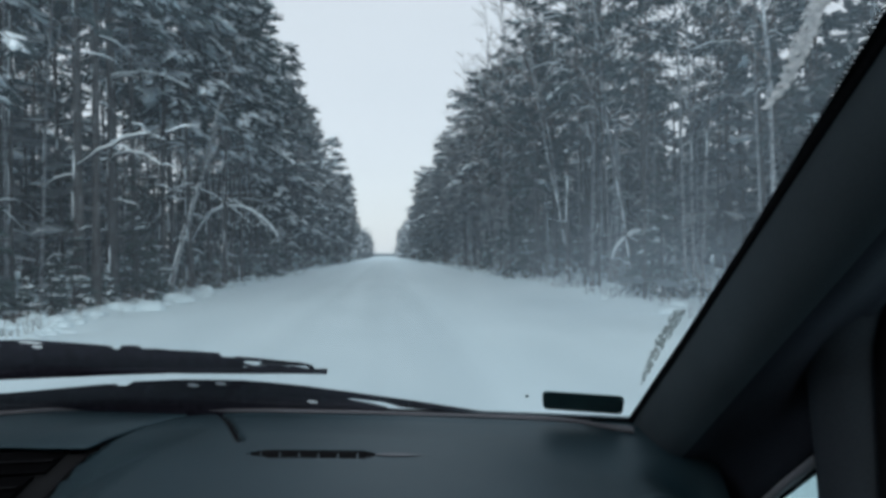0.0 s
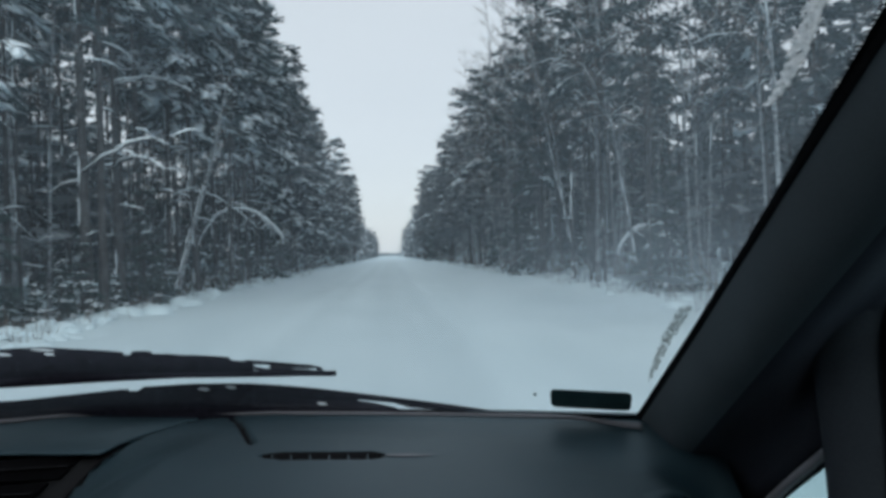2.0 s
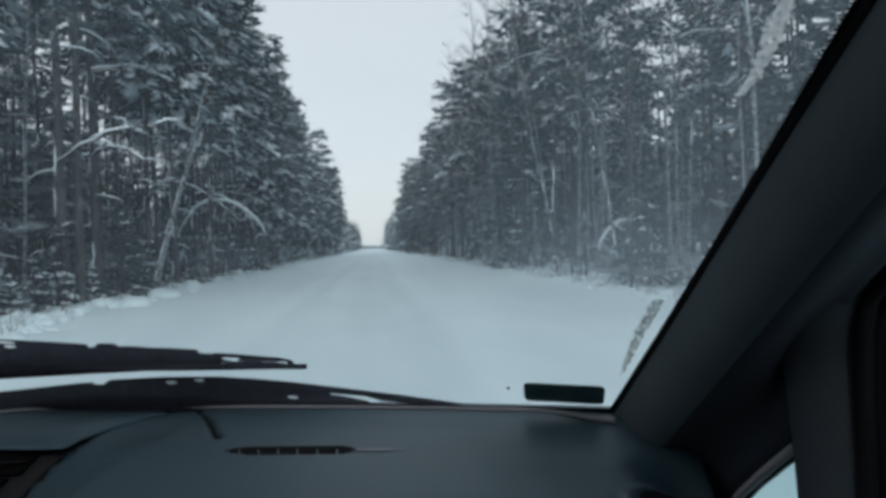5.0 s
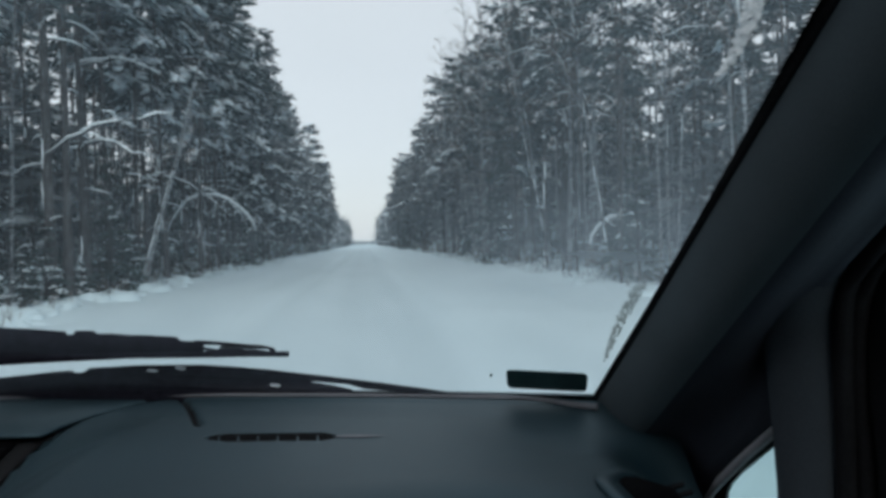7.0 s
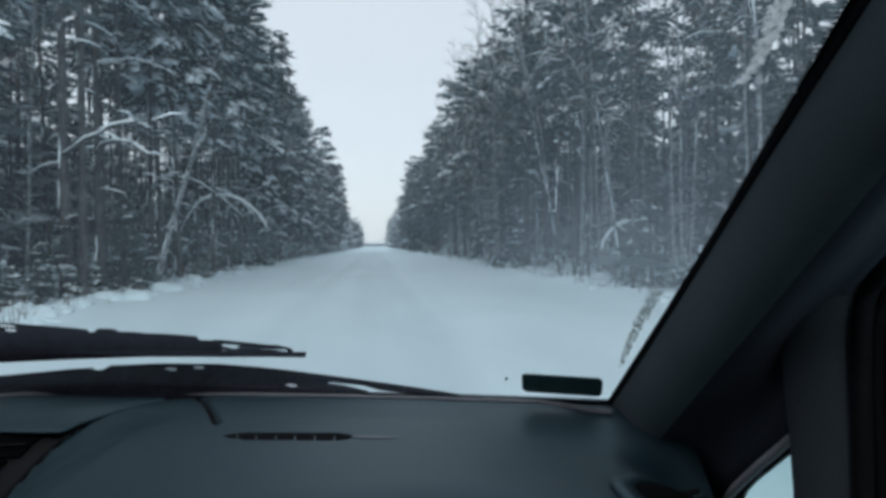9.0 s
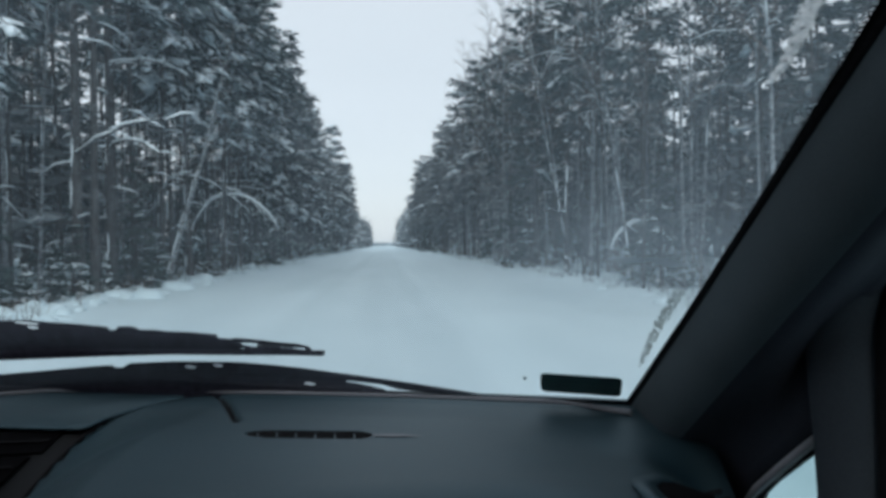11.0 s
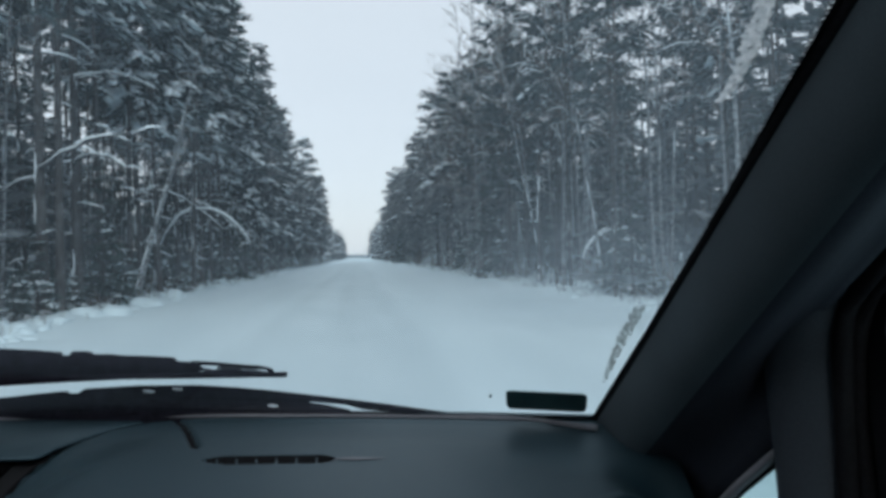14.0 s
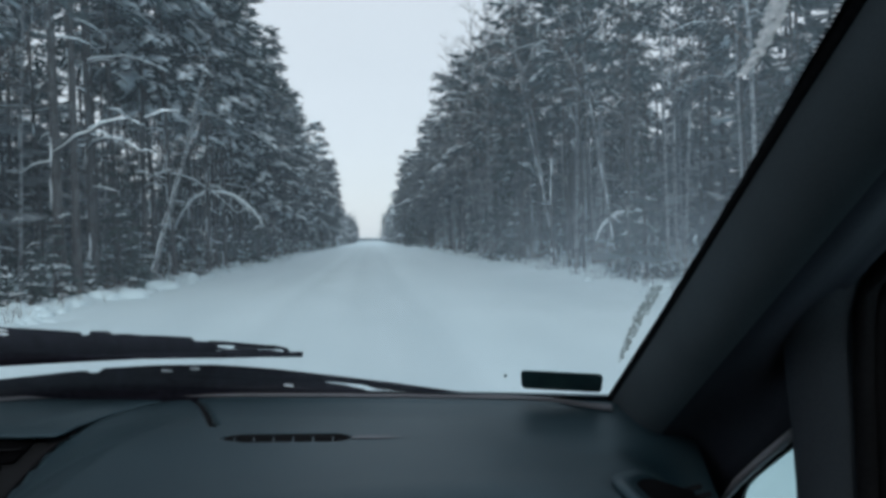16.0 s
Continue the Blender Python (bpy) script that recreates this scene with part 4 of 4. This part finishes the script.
g.slab([(x, y, 1.1085 + 0.105 * (y - 0.93)) for x, y in cap], (0, 0, -0.006))
softened(part("dash_cap", g, DASH_PLASTIC, dashboard, "flat grey top cover over the centre console"), 0.003)
g = Geo()
face = [(-0.365, 0.925, 1.096), (-0.66, 0.94, 1.096), (-0.66, 0.81, 0.90), (-0.335, 0.78, 0.90)]
g.slab(face, (0, 0.02, -0.01))
part("console_face", g, BEZEL_PLASTIC, dashboard, "grey bezel round the centre air vents")


def console_point(x, s):
    """On the console's face: s metres below its upper edge."""
    k = s / 0.2216
    return Vector((x, 0.9325 - 0.14 * k, 1.096 - 0.196 * k)) + Vector((0, -0.006, 0.004))


for top, low, r0, r1 in ((0.0, 0.027, -0.418, -0.4417), (0.031, 0.085, -0.455, -0.5)):
    g = Geo()
    # plate on the bezel, coloured black for the shade inside the vent
    g.slab([console_point(r0, top), console_point(-0.62, top), console_point(-0.62, low), console_point(r1, low)], (0, 0.004, -0.003))
    part("air_vent", g, VENT_SHADE, dashboard, "slatted centre air vent, its shaded inside coloured black")
    for k in range(2):
        s = top + 0.011 + 0.02 * k
        if s + 0.005 > low:
            continue
        g = Geo()
        x1 = r0 + (r1 - r0) * (s - top) / (low - top) - 0.004
        g.slab([console_point(x1, s), console_point(-0.618, s), console_point(-0.618, s + 0.002), console_point(x1 - 0.002, s + 0.002)], (0, -0.004, 0.0015))
        part("slat", g, RUBBER, dashboard)


# black bead added for the shade in the gap between passenger panel and bezel
g = Geo()
joint = []
for k in range(16):
    y = 0.945 - 0.17 * k / 15
    joint.append((panel_left(y) - 0.003, y - 0.003, dash_z(panel_left(y) + 0.001, y) - 0.003))
g.tube(joint, [0.0032] * 16, 6)
part("panel_gap_shade", g, RUBBER, dashboard, "black bead for the shade in the gap beside the rounded panel", smooth=True)


# side vent at the right end of the dashboard
def ring(outline, inner, z0, lift):
    g = Geo()
    n = len(outline)
    for loop, dz in ((outline, 0), (outline, lift), (inner, lift), (inner, -0.02)):
        g.v += [(x, y, z + dz) for x, y, z in loop]
    for lvl in range(3):
        for k in range(n):
            a, b = lvl * n + k, lvl * n + (k + 1) % n
            g.f.append((a, b, b + n, a + n))
    return g


def superellipse(cx, cy, hx, hy, zf, n=28, e=3.2, turn=0.0):
    out = []
    for k in range(n):
        t = 2 * math.pi * k / n
        c, s = math.cos(t), math.sin(t)
        x, y = hx * abs(c) ** (2 / e) * (1 if c > 0 else -1), hy * abs(s) ** (2 / e) * (1 if s > 0 else -1)
        x, y = x * math.cos(turn) - y * math.sin(turn), x * math.sin(turn) + y * math.cos(turn)
        out.append((cx + x, cy + y, zf(cx + x, cy + y)))
    return out


def side_z(x, y):
    return dash_z(x, y) + 0.001


sv = part("side_vent", ring(superellipse(0.315, 0.60, 0.056, 0.066, side_z, turn=0.35), superellipse(0.32, 0.596, 0.04, 0.05, side_z, turn=0.35), 0, 0.0035), DASH_PLASTIC, dashboard, "grey rounded frame of the side air vent", smooth=True)
g = Geo()
# no opening is cut: a black plate stands for the shaded hollow
hole = superellipse(0.32, 0.596, 0.041, 0.051, lambda x, y: side_z(x, y) + 0.0025, turn=0.35)
g.v = hole + [(0.32, 0.596, max(p[2] for p in hole))]
g.f = [(k, (k + 1) % len(hole), len(hole)) for k in range(len(hole))]
part("vent_mouth", g, VENT_SHADE, sv, "black plate for the shaded hollow of the side vent")
for k in range(5):
    y = 0.56 + 0.018 * k
    g = Geo()
    g.box((-0.033, -0.002, 0), (0.033, 0.002, 0.004), pose(0.32, y, side_z(0.32, y) + 0.002, 30, 0, 20))
    part("slat", g, RUBBER, sv)


# windscreen pillar trim, lofted along the glass edge
def pillar_row(z, dx, dy, dz):
    x = edge_x(z)
    return (x + dx, glass_y(x, z) + dy, z + dz)


def edge_shift(z):
    """How far the trim laps over the glass border towards the roof."""
    return 0.005 * smooth01(1.2, 1.45, z)


def recess_rel(z):
    """Offset of the trim's outer edge from the glass edge."""
    k = smooth01(1.225, 1.34, z)
    return tuple(a + (b - a) * k for a, b in zip((0.087, -0.107, -0.104), (0.1, 0.0, -0.09)))


g = Geo()
profile = [(0.002, 0.0, 0.0), (0.001, -0.014, -0.01), (0.003, -0.03, -0.023), (0.0065, -0.042, -0.033), (0.011, -0.051, -0.041), (0.0175, -0.0575, -0.0475), (0.0255, -0.0605, -0.053), (0.035, -0.0595, -0.0575), (0.045, -0.0555, -0.061)]
zs = [1.06 + 0.69 * j / 40 for j in range(41)]
rows = []
for z in zs:
    b, c = profile[-1], recess_rel(z)
    row = [pillar_row(z, p[0] - edge_shift(z) * max(0.0, 1 - k / 5), p[1], p[2]) for k, p in enumerate(profile)]
    for t in (0.25, 0.5, 0.75, 1.0):
        x, y, q = (b[i] + (c[i] - b[i]) * t for i in range(3))
        row.append(pillar_row(z, x + 0.01 * math.sin(math.pi * t), y + 0.012 * math.sin(math.pi * t), q))
    row.append(pillar_row(z, c[0] + 0.03, c[1] + 0.02, c[2] + 0.01))
    rows.append(row)
g.grid(rows)
pillar = part("windscreen_pillar", g, TRIM_PLASTIC, car, "grey plastic trim of the slanting windscreen pillar, its shaded door side coloured black", smooth=True)
# past the crest the trim's shade is put in as black plastic
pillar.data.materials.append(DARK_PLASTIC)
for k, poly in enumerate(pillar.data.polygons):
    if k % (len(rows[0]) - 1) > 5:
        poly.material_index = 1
g = Geo()
g.grid([[pillar_row(z, *p) for p in ((0.16, 0.02, 0.0), (0.07, 0.04, 0.03), (0.03, 0.012, 0.01), (0.002, 0.0, 0.0))] for z in zs])
part("pillar_outside", g, DARK_PLASTIC, car, "dark outer face of the windscreen pillar", smooth=True)
g = Geo()
g.grid([[(0.33, 0.87, 1.06), (0.36, 0.87, 1.05)], [(0.36, 0.86, 0.95), (0.425, 0.805, 0.98)]])
part("quarter_trim", g, DARK_PLASTIC, car, "black trim below the foot of the pillar", smooth=True)

g = Geo()
g.grid([[pillar_row(z, p[0] - edge_shift(z), p[1], p[2]) for p in ((-0.003, -0.001, 0.0), (-0.0015, -0.003, -0.002), (0.0, -0.0045, -0.0035), (0.002, -0.005, -0.004))] for z in zs])
part("glass_seal", g, RUBBER, pillar, "black rubber lip between glass and pillar", smooth=True)

g = Geo()
g.tube([(0.428, 0.75, 1.008), (0.427, 0.727, 1.039), (0.427, 0.706, 1.06), (0.427, 0.66, 1.1), (0.428, 0.603, 1.147)], [0.004, 0.0046, 0.005, 0.005, 0.005], 8)
part("window_trim", g, MOULDING, car, "narrow grey moulding along the quarter window", smooth=True)
QUARTER = [(0.735, 0.9), (0.733, 1.021), (0.729, 1.036), (0.72, 1.05), (0.70, 1.069), (0.663, 1.099), (0.59, 1.158), (0.59, 0.9)]
g = Geo()
g.v = [(0.446, y, z) for y, z in QUARTER]
g.f = [tuple(reversed(range(len(QUARTER))))]
quarter = part("quarter_window", g, SIDE_GLASS, car, "small triangular quarter window")
quarter.visible_shadow = False
g = Geo()
rim = [(0.82, 0.9), (0.82, 1.03), (0.80, 1.05), (0.775, 1.075), (0.74, 1.105), (0.69, 1.145), (0.60, 1.215)]
for (a, b), (c, d) in zip(zip(rim, QUARTER[:7]), zip(rim[1:], QUARTER[1:7])):
    g.slab([(0.448, *a), (0.448, *b), (0.448, *d), (0.448, *c)], (0.003, 0, 0))
part("quarter_seal", g, RUBBER, quarter, "black rubber seal round the quarter window")

# upright post behind the quarter window, bending over into the pillar at its top
g = Geo()
rows = []
SPINE = [((0.588, 0.90), (0.567, 0.90)), ((0.597, 1.10), (0.566, 1.10)), ((0.602, 1.15), (0.566, 1.16)), ((0.609, 1.20), (0.567, 1.21)), ((0.612, 1.228), (0.567, 1.245)), ((0.606, 1.25), (0.565, 1.268)), ((0.588, 1.275), (0.558, 1.29)), ((0.56, 1.303), (0.543, 1.312)), ((0.515, 1.346), (0.503, 1.345)), ((0.44, 1.408), (0.433, 1.397)), ((0.374, 1.46), (0.36, 1.452)), ((0.18, 1.62), (0.165, 1.61)), ((0.03, 1.745), (0.02, 1.735))]
for i in range(len(SPINE) - 1):
    for k in range(4):
        u = k / 4
        (ly, lz), (sy, sz) = [tuple(p + (q - p) * u for p, q in zip(e, w)) for e, w in zip(SPINE[i], SPINE[i + 1])]
        out = 0.018 * smooth01(5.5, 8.5, i + u)
        low, high = Vector((0.424 + out, ly * (1 + 2.8 * out), lz)), Vector((0.47, sy, sz))
        row = [low + Vector((0.022, 0.03, 0.02)), low + Vector((0.006, 0.008, 0.004))]
        for t in (0.0, 0.12, 0.3, 0.5, 0.7, 0.88, 1.0):
            row.append(low.lerp(high, t) + Vector((-0.007, -0.007, 0)) * math.sin(math.pi * t) ** 0.8 * (1 - 30 * out))
        row.append(high + Vector((0.02, 0.004, 0)))
        rows.append([tuple(p) for p in row])
g.grid(rows)
part("door_post", g, POST_TRIM, car, "grey upright post beside the quarter window", smooth=True)

# door seals, frame and window on the passenger's side
def seal(path, radius, label):
    g = Geo()
    g.tube(path, [radius] * len(path), 8)
    part("door_seal", g, RUBBER, car, label, smooth=True)


seal([(0.45, 0.03, 1.735), (0.46, 0.2, 1.59), (0.467, 0.36, 1.452), (0.47, 0.432, 1.396), (0.47, 0.468, 1.368), (0.47, 0.503, 1.341), (0.47, 0.54, 1.308), (0.47, 0.556, 1.286), (0.47, 0.562, 1.262), (0.47, 0.564, 1.2), (0.47, 0.562, 1.12), (0.47, 0.56, 0.9)], 0.009, "black rubber door seal")
seal([(0.465, 0.06, 1.70), (0.475, 0.28, 1.52), (0.481, 0.445, 1.383), (0.482, 0.487, 1.349), (0.482, 0.539, 1.305), (0.483, 0.555, 1.273), (0.484, 0.561, 1.246), (0.484, 0.562, 1.187), (0.484, 0.555, 1.126), (0.484, 0.55, 0.9)], 0.008, "black rubber inner door seal")
g = Geo()
outer = [(0.13, 1.77), (0.52, 1.41), (0.56, 1.37), (0.58, 1.34), (0.59, 1.3), (0.592, 1.25), (0.59, 1.15), (0.59, 0.9)]
inner = [(0.0, 1.74), (0.489, 1.336), (0.518, 1.311), (0.531, 1.292), (0.535, 1.271), (0.528, 1.211), (0.513, 1.14), (0.466, 0.9)]
for i in range(7):
    a, b, c, d = outer[i], outer[i + 1], inner[i + 1], inner[i]
    g.slab([(0.49, *a), (0.49, *b), (0.49, *c), (0.49, *d)], (0.03, 0, 0))
part("door_frame", g, RUBBER, car, "black front door window frame")
g = Geo()
g.grid([[(0.51, 0.55, 0.93), (0.51, 0.0, 0.93)], [(0.51, 0.55, 1.34), (0.51, 0.0, 1.34)], [(0.51, 0.06, 1.74), (0.51, 0.0, 1.72)]])
dw = part("door_window", g, SIDE_GLASS, car, "clear front door window")
dw.visible_shadow = False

# plain shell of the cabin and body
PAINT = two_scale("grey_body_paint", (0.05, 0.055, 0.06), (0.065, 0.07, 0.075), 200, 3, 0.35, 0.1, vary=False)
for nm, lo, hi, mat, lab in (
    ("roof", (-1.5, -2.6, 1.70), (0.5, 0.19, 1.74), LINING, "grey fabric headlining"),
    ("cabin_floor", (-1.5, -2.6, 0.30), (0.5, 1.0, 0.34), DARK_PLASTIC, "dark cabin floor"),
    ("bulkhead", (-1.47, 1.07, 0.34), (0.36, 1.10, 1.06), DARK_PLASTIC, "dark wall below the dashboard"),
    ("door_panel", (0.47, -2.6, 0.34), (0.53, 0.56, 0.93), DARK_PLASTIC, "dark inner door panel"),
    ("front_side", (0.47, 0.56, 0.34), (0.53, 1.1, 0.80), DARK_PLASTIC, "dark footwell side"),
    ("driver_door", (-1.53, -2.6, 0.34), (-1.47, 1.1, 0.95), DARK_PLASTIC, "dark driver's door panel"),
    ("tailgate", (-1.5, -2.66, 0.34), (0.5, -2.6, 1.74), LINING, "plain tailgate"),
    # unseen windowless sides, added to keep light off the dash and pillar
    ("blocking_side", (0.46, -2.6, 0.93), (0.53, 0.0, 1.70), LINING, "unseen windowless side of the cabin, added to block light"),
    ("blocking_side", (-1.53, -0.1, 0.95), (-1.46, 0.9, 1.70), LINING, "unseen wall added where the driver's window would be, to block light"),
    ("blocking_side", (-1.53, -2.6, 0.95), (-1.46, -1.3, 1.70), LINING, "unseen windowless side of the cabin, added to block light"),
    ("side_rail", (-1.53, -1.3, 1.60), (-1.46, -0.1, 1.70), LINING, "grey rail above the added side window"),
):
    g = Geo()
    g.box(lo, hi)
    softened(part(nm, g, mat, car, lab), 0.01)
# unseen window, added so that daylight lifts the cabin's darkest parts
g = Geo()
g.grid([[(-1.5, -0.1, 0.95), (-1.5, -1.3, 0.95)], [(-1.5, -0.1, 1.6), (-1.5, -1.3, 1.6)]])
fill_pane = part("fill_window", g, SIDE_GLASS, car, "unseen side window added to let fill light into the cabin")
fill_pane.visible_shadow = False
g = Geo()
g.grid([[(x, 1.12 + 0.9 * t, 1.04 - 0.3 * t - 0.18 * t ** 4 - 0.03 * (2 * (x + 0.5)) ** 2 / 4) for x in [-1.5 + 2.0 * i / 12 for i in range(13)]] for t in [k / 12 for k in range(13)]])
part("bonnet", g, PAINT, car, "dark painted bonnet", smooth=True)
g = Geo()
g.slab([(-1.5, 1.1, 1.0), (-1.5, 2.0, 0.55), (-1.5, 2.0, 0.28), (-1.5, 1.1, 0.28)], (2.0, 0, 0))
part("front_body", g, PAINT, car, "dark painted car front")
for wx in (-1.42, 0.34):
    for wy in (1.35, -1.75):
        g = Geo()
        wz = ground_z(wx, wy) + 0.30
        g.tube([(wx, wy, wz), (wx + 0.03, wy, wz), (wx + 0.15, wy, wz), (wx + 0.18, wy, wz)], [0.28, 0.31, 0.31, 0.28], 28)
        part("wheel", g, RUBBER, car, "black road wheel", smooth=False)


# ---- wipers, outside the glass ----
def wiper_plate(wiper, name, pts, plane, thick, label=""):
    """A flat bar cut to an outline of (x, z) that leans with the glass."""
    a, b = plane
    g = Geo()
    g.slab([(x, a + b * x, z) for x, z in pts], (0, thick, -0.17 * thick))
    return softened(part(name, g, WIPER_BLACK, wiper, label), 0.0012, 1)


upper = new("wiper")
tagged(upper, "black windscreen wiper crusted with dark ice, its blade parked level", "wiper")
UP = (0.94, -0.11)
wiper_plate(upper, "bridge", [(-0.80, 1.236), (-0.60, 1.24), (-0.544, 1.2425), (-0.503, 1.243), (-0.46, 1.239), (-0.421, 1.2355), (-0.389, 1.232), (-0.387, 1.227), (-0.371, 1.227), (-0.369, 1.232), (-0.348, 1.2315), (-0.344, 1.227), (-0.318, 1.2265), (-0.299, 1.224), (-0.27, 1.2225), (-0.231, 1.219), (-0.229, 1.214), (-0.195, 1.2105), (-0.196, 1.195), (-0.24, 1.194), (-0.30, 1.194), (-0.80, 1.192)], UP, 0.018, "main frame of the wiper with caked ice")
wiper_plate(upper, "claw", [(-0.205, 1.2135), (-0.177, 1.211), (-0.129, 1.205), (-0.112, 1.2035), (-0.095, 1.199), (-0.091, 1.193), (-0.099, 1.193), (-0.103, 1.1985), (-0.129, 1.2015), (-0.177, 1.2055), (-0.205, 1.207)], UP, 0.01, "end claw of the wiper")
wiper_plate(upper, "brace", [(-0.196, 1.206), (-0.19, 1.203), (-0.176, 1.2), (-0.14, 1.1995), (-0.135, 1.1975), (-0.18, 1.1975), (-0.196, 1.199)], UP, 0.008)
fill = wiper_plate(upper, "spring", [(-0.168, 1.2043), (-0.129, 1.2013), (-0.104, 1.1983), (-0.104, 1.1968), (-0.15, 1.1985), (-0.172, 1.2)], (0.943, -0.11), 0.004, "dull grey spring strip in the wiper's end")
fill.data.materials[0] = POST_TRIM
wiper_plate(upper, "blade", [(-0.80, 1.198), (-0.45, 1.2), (-0.299, 1.1995), (-0.2, 1.1975), (-0.175, 1.2), (-0.12, 1.1985), (-0.1, 1.195), (-0.09, 1.1945), (-0.073, 1.1945), (-0.074, 1.1865), (-0.121, 1.188), (-0.186, 1.189), (-0.299, 1.1915), (-0.389, 1.19), (-0.545, 1.186), (-0.80, 1.182)], (0.934, -0.11), 0.012, "rubber wiper blade")
lower = new("wiper")
tagged(lower, "black windscreen wiper arm lying low at the foot of the glass", "wiper")
LO = (0.975, -0.2)
wiper_plate(lower, "bridge", [(-0.80, 1.14), (-0.598, 1.148), (-0.527, 1.154), (-0.437, 1.162), (-0.413, 1.1635), (-0.411, 1.160), (-0.391, 1.160), (-0.379, 1.167), (-0.303, 1.170), (-0.215, 1.169), (-0.16, 1.165), (-0.111, 1.160), (-0.026, 1.149), (0.056, 1.137), (0.03, 1.134), (-0.01, 1.1382), (-0.042, 1.1415), (-0.05, 1.1408), (-0.044, 1.1395), (-0.02, 1.1358), (0.012, 1.1285), (0.012, 1.124), (-0.1, 1.124), (-0.30, 1.124), (-0.80, 1.12)], LO, 0.018, "main frame of the lower wiper")
wiper_plate(lower, "claw", [(-0.01, 1.147), (0.056, 1.138), (0.138, 1.1255), (0.20, 1.1175), (0.20, 1.1145), (0.1, 1.1225), (0.03, 1.1295), (-0.01, 1.1415)], LO, 0.01, "end claw of the lower wiper")
wiper_plate(lower, "blade", [(-0.80, 1.13), (-0.3, 1.133), (-0.1, 1.131), (0.011, 1.1275), (0.12, 1.122), (0.12, 1.10), (-0.3, 1.10), (-0.80, 1.10)], (0.969, -0.2), 0.012, "rubber wiper blade")
for wip, spots in ((upper, ((-0.56, 1.234, 0.014, 0.0022), (-0.50, 1.2385, 0.018, 0.0018), (-0.49, 1.232, 0.008, 0.002))), (lower, ((-0.283, 1.1615, 0.009, 0.0022), (-0.24, 1.164, 0.008, 0.002), (-0.1, 1.137, 0.008, 0.002)))):
    a, b = UP if wip is upper else LO
    for x, z, w, h in spots:
        g = Geo()
        n = 10
        y = a + b * x - 0.0015
        g.slab([(x + w * math.cos(6.283 * k / n), y + b * w * math.cos(6.283 * k / n), z + h * math.sin(6.283 * k / n) - 0.1 * w * math.cos(6.283 * k / n)) for k in range(n)], (0, 0.003, 0))
        part("snow_crumb", g, TREE_SNOW, wip, "crumb of white snow on the wiper")


# ---- ice and frost on the outside of the windscreen ----
def crust(name, label, line, widths, seed, mat, gaps, cell=0.0013):
    """An uneven single crust of frozen grains along a line of (x, z) on the glass, ragged at its edges."""
    r = random.Random(seed)
    g = Geo()
    xs = [p[0] for p in line]
    zs = [p[1] for p in line]
    wmax = max(widths) * 1.3
    x0, x1, z0, z1 = min(xs) - wmax, max(xs) + wmax, min(zs), max(zs)
    nx, nz = int((x1 - x0) / cell), int((z1 - z0) / cell)
    keep = {}

    def corner(i, k):
        if (i, k) not in keep:
            x, z = x0 + cell * i + r.uniform(-0.3, 0.3) * cell, z0 + cell * k + r.uniform(-0.3, 0.3) * cell
            keep[(i, k)] = len(g.v)
            g.v.append((x, glass_y(x, z) + 0.005 + 0.004 * noise.noise((x * 500, z * 350, seed + 5.0)) + r.uniform(-0.0015, 0.0015), z))
        return keep[(i, k)]

    for k in range(nz):
        z = z0 + cell * (k + 0.5)
        seg = next((q for q in range(len(line) - 1) if min(zs[q], zs[q + 1]) <= z <= max(zs[q], zs[q + 1])), None)
        if seg is None:
            continue
        f = (z - zs[seg]) / (zs[seg + 1] - zs[seg])
        xm = xs[seg] + (xs[seg + 1] - xs[seg]) * f
        w = widths[seg] + (widths[seg + 1] - widths[seg]) * f
        for i in range(nx):
            x = x0 + cell * (i + 0.5)
            edge = w * (1 + 0.28 * noise.noise((x * 260, z * 160, seed)) + 0.3 * noise.noise((x * 900, z * 700, seed + 3.0)))
            if abs(x - xm) < edge and noise.noise((x * 420, z * 330, seed + 9.0)) > gaps:
                g.f.append((corner(i, k), corner(i + 1, k), corner(i + 1, k + 1), corner(i, k + 1)))
    ob = new(name, g.mesh(name, mat, True))
    tagged(ob, label, "ice")
    return ob


FROST = ice_material("grey_frost", (0.42, 0.51, 0.51), (0.7, 0.78, 0.78), 0.68)
crust("ice_streak", "white streak of frozen slush on the outside of the windscreen", [(0.3115, 1.462), (0.315, 1.474), (0.3145, 1.492), (0.313, 1.506), (0.311, 1.522), (0.309, 1.56)], [0.0025, 0.0046, 0.006, 0.0062, 0.0068, 0.0078], 1, ICE, -0.4)
crust("ice_streak", "thin fringe of ice along the edge of the windscreen", [(0.3525, 1.47), (0.353, 1.485), (0.354, 1.505), (0.355, 1.53)], [0.001, 0.0024, 0.003, 0.0032], 2, ICE, 0.0)
crust("frost_patch", "ragged grey frost between the wiped glass and the pillar", [(0.328, 1.185), (0.3255, 1.215), (0.3245, 1.245), (0.3265, 1.27), (0.326, 1.29)], [0.0015, 0.0045, 0.0055, 0.0065, 0.0065], 3, FROST, -0.22)
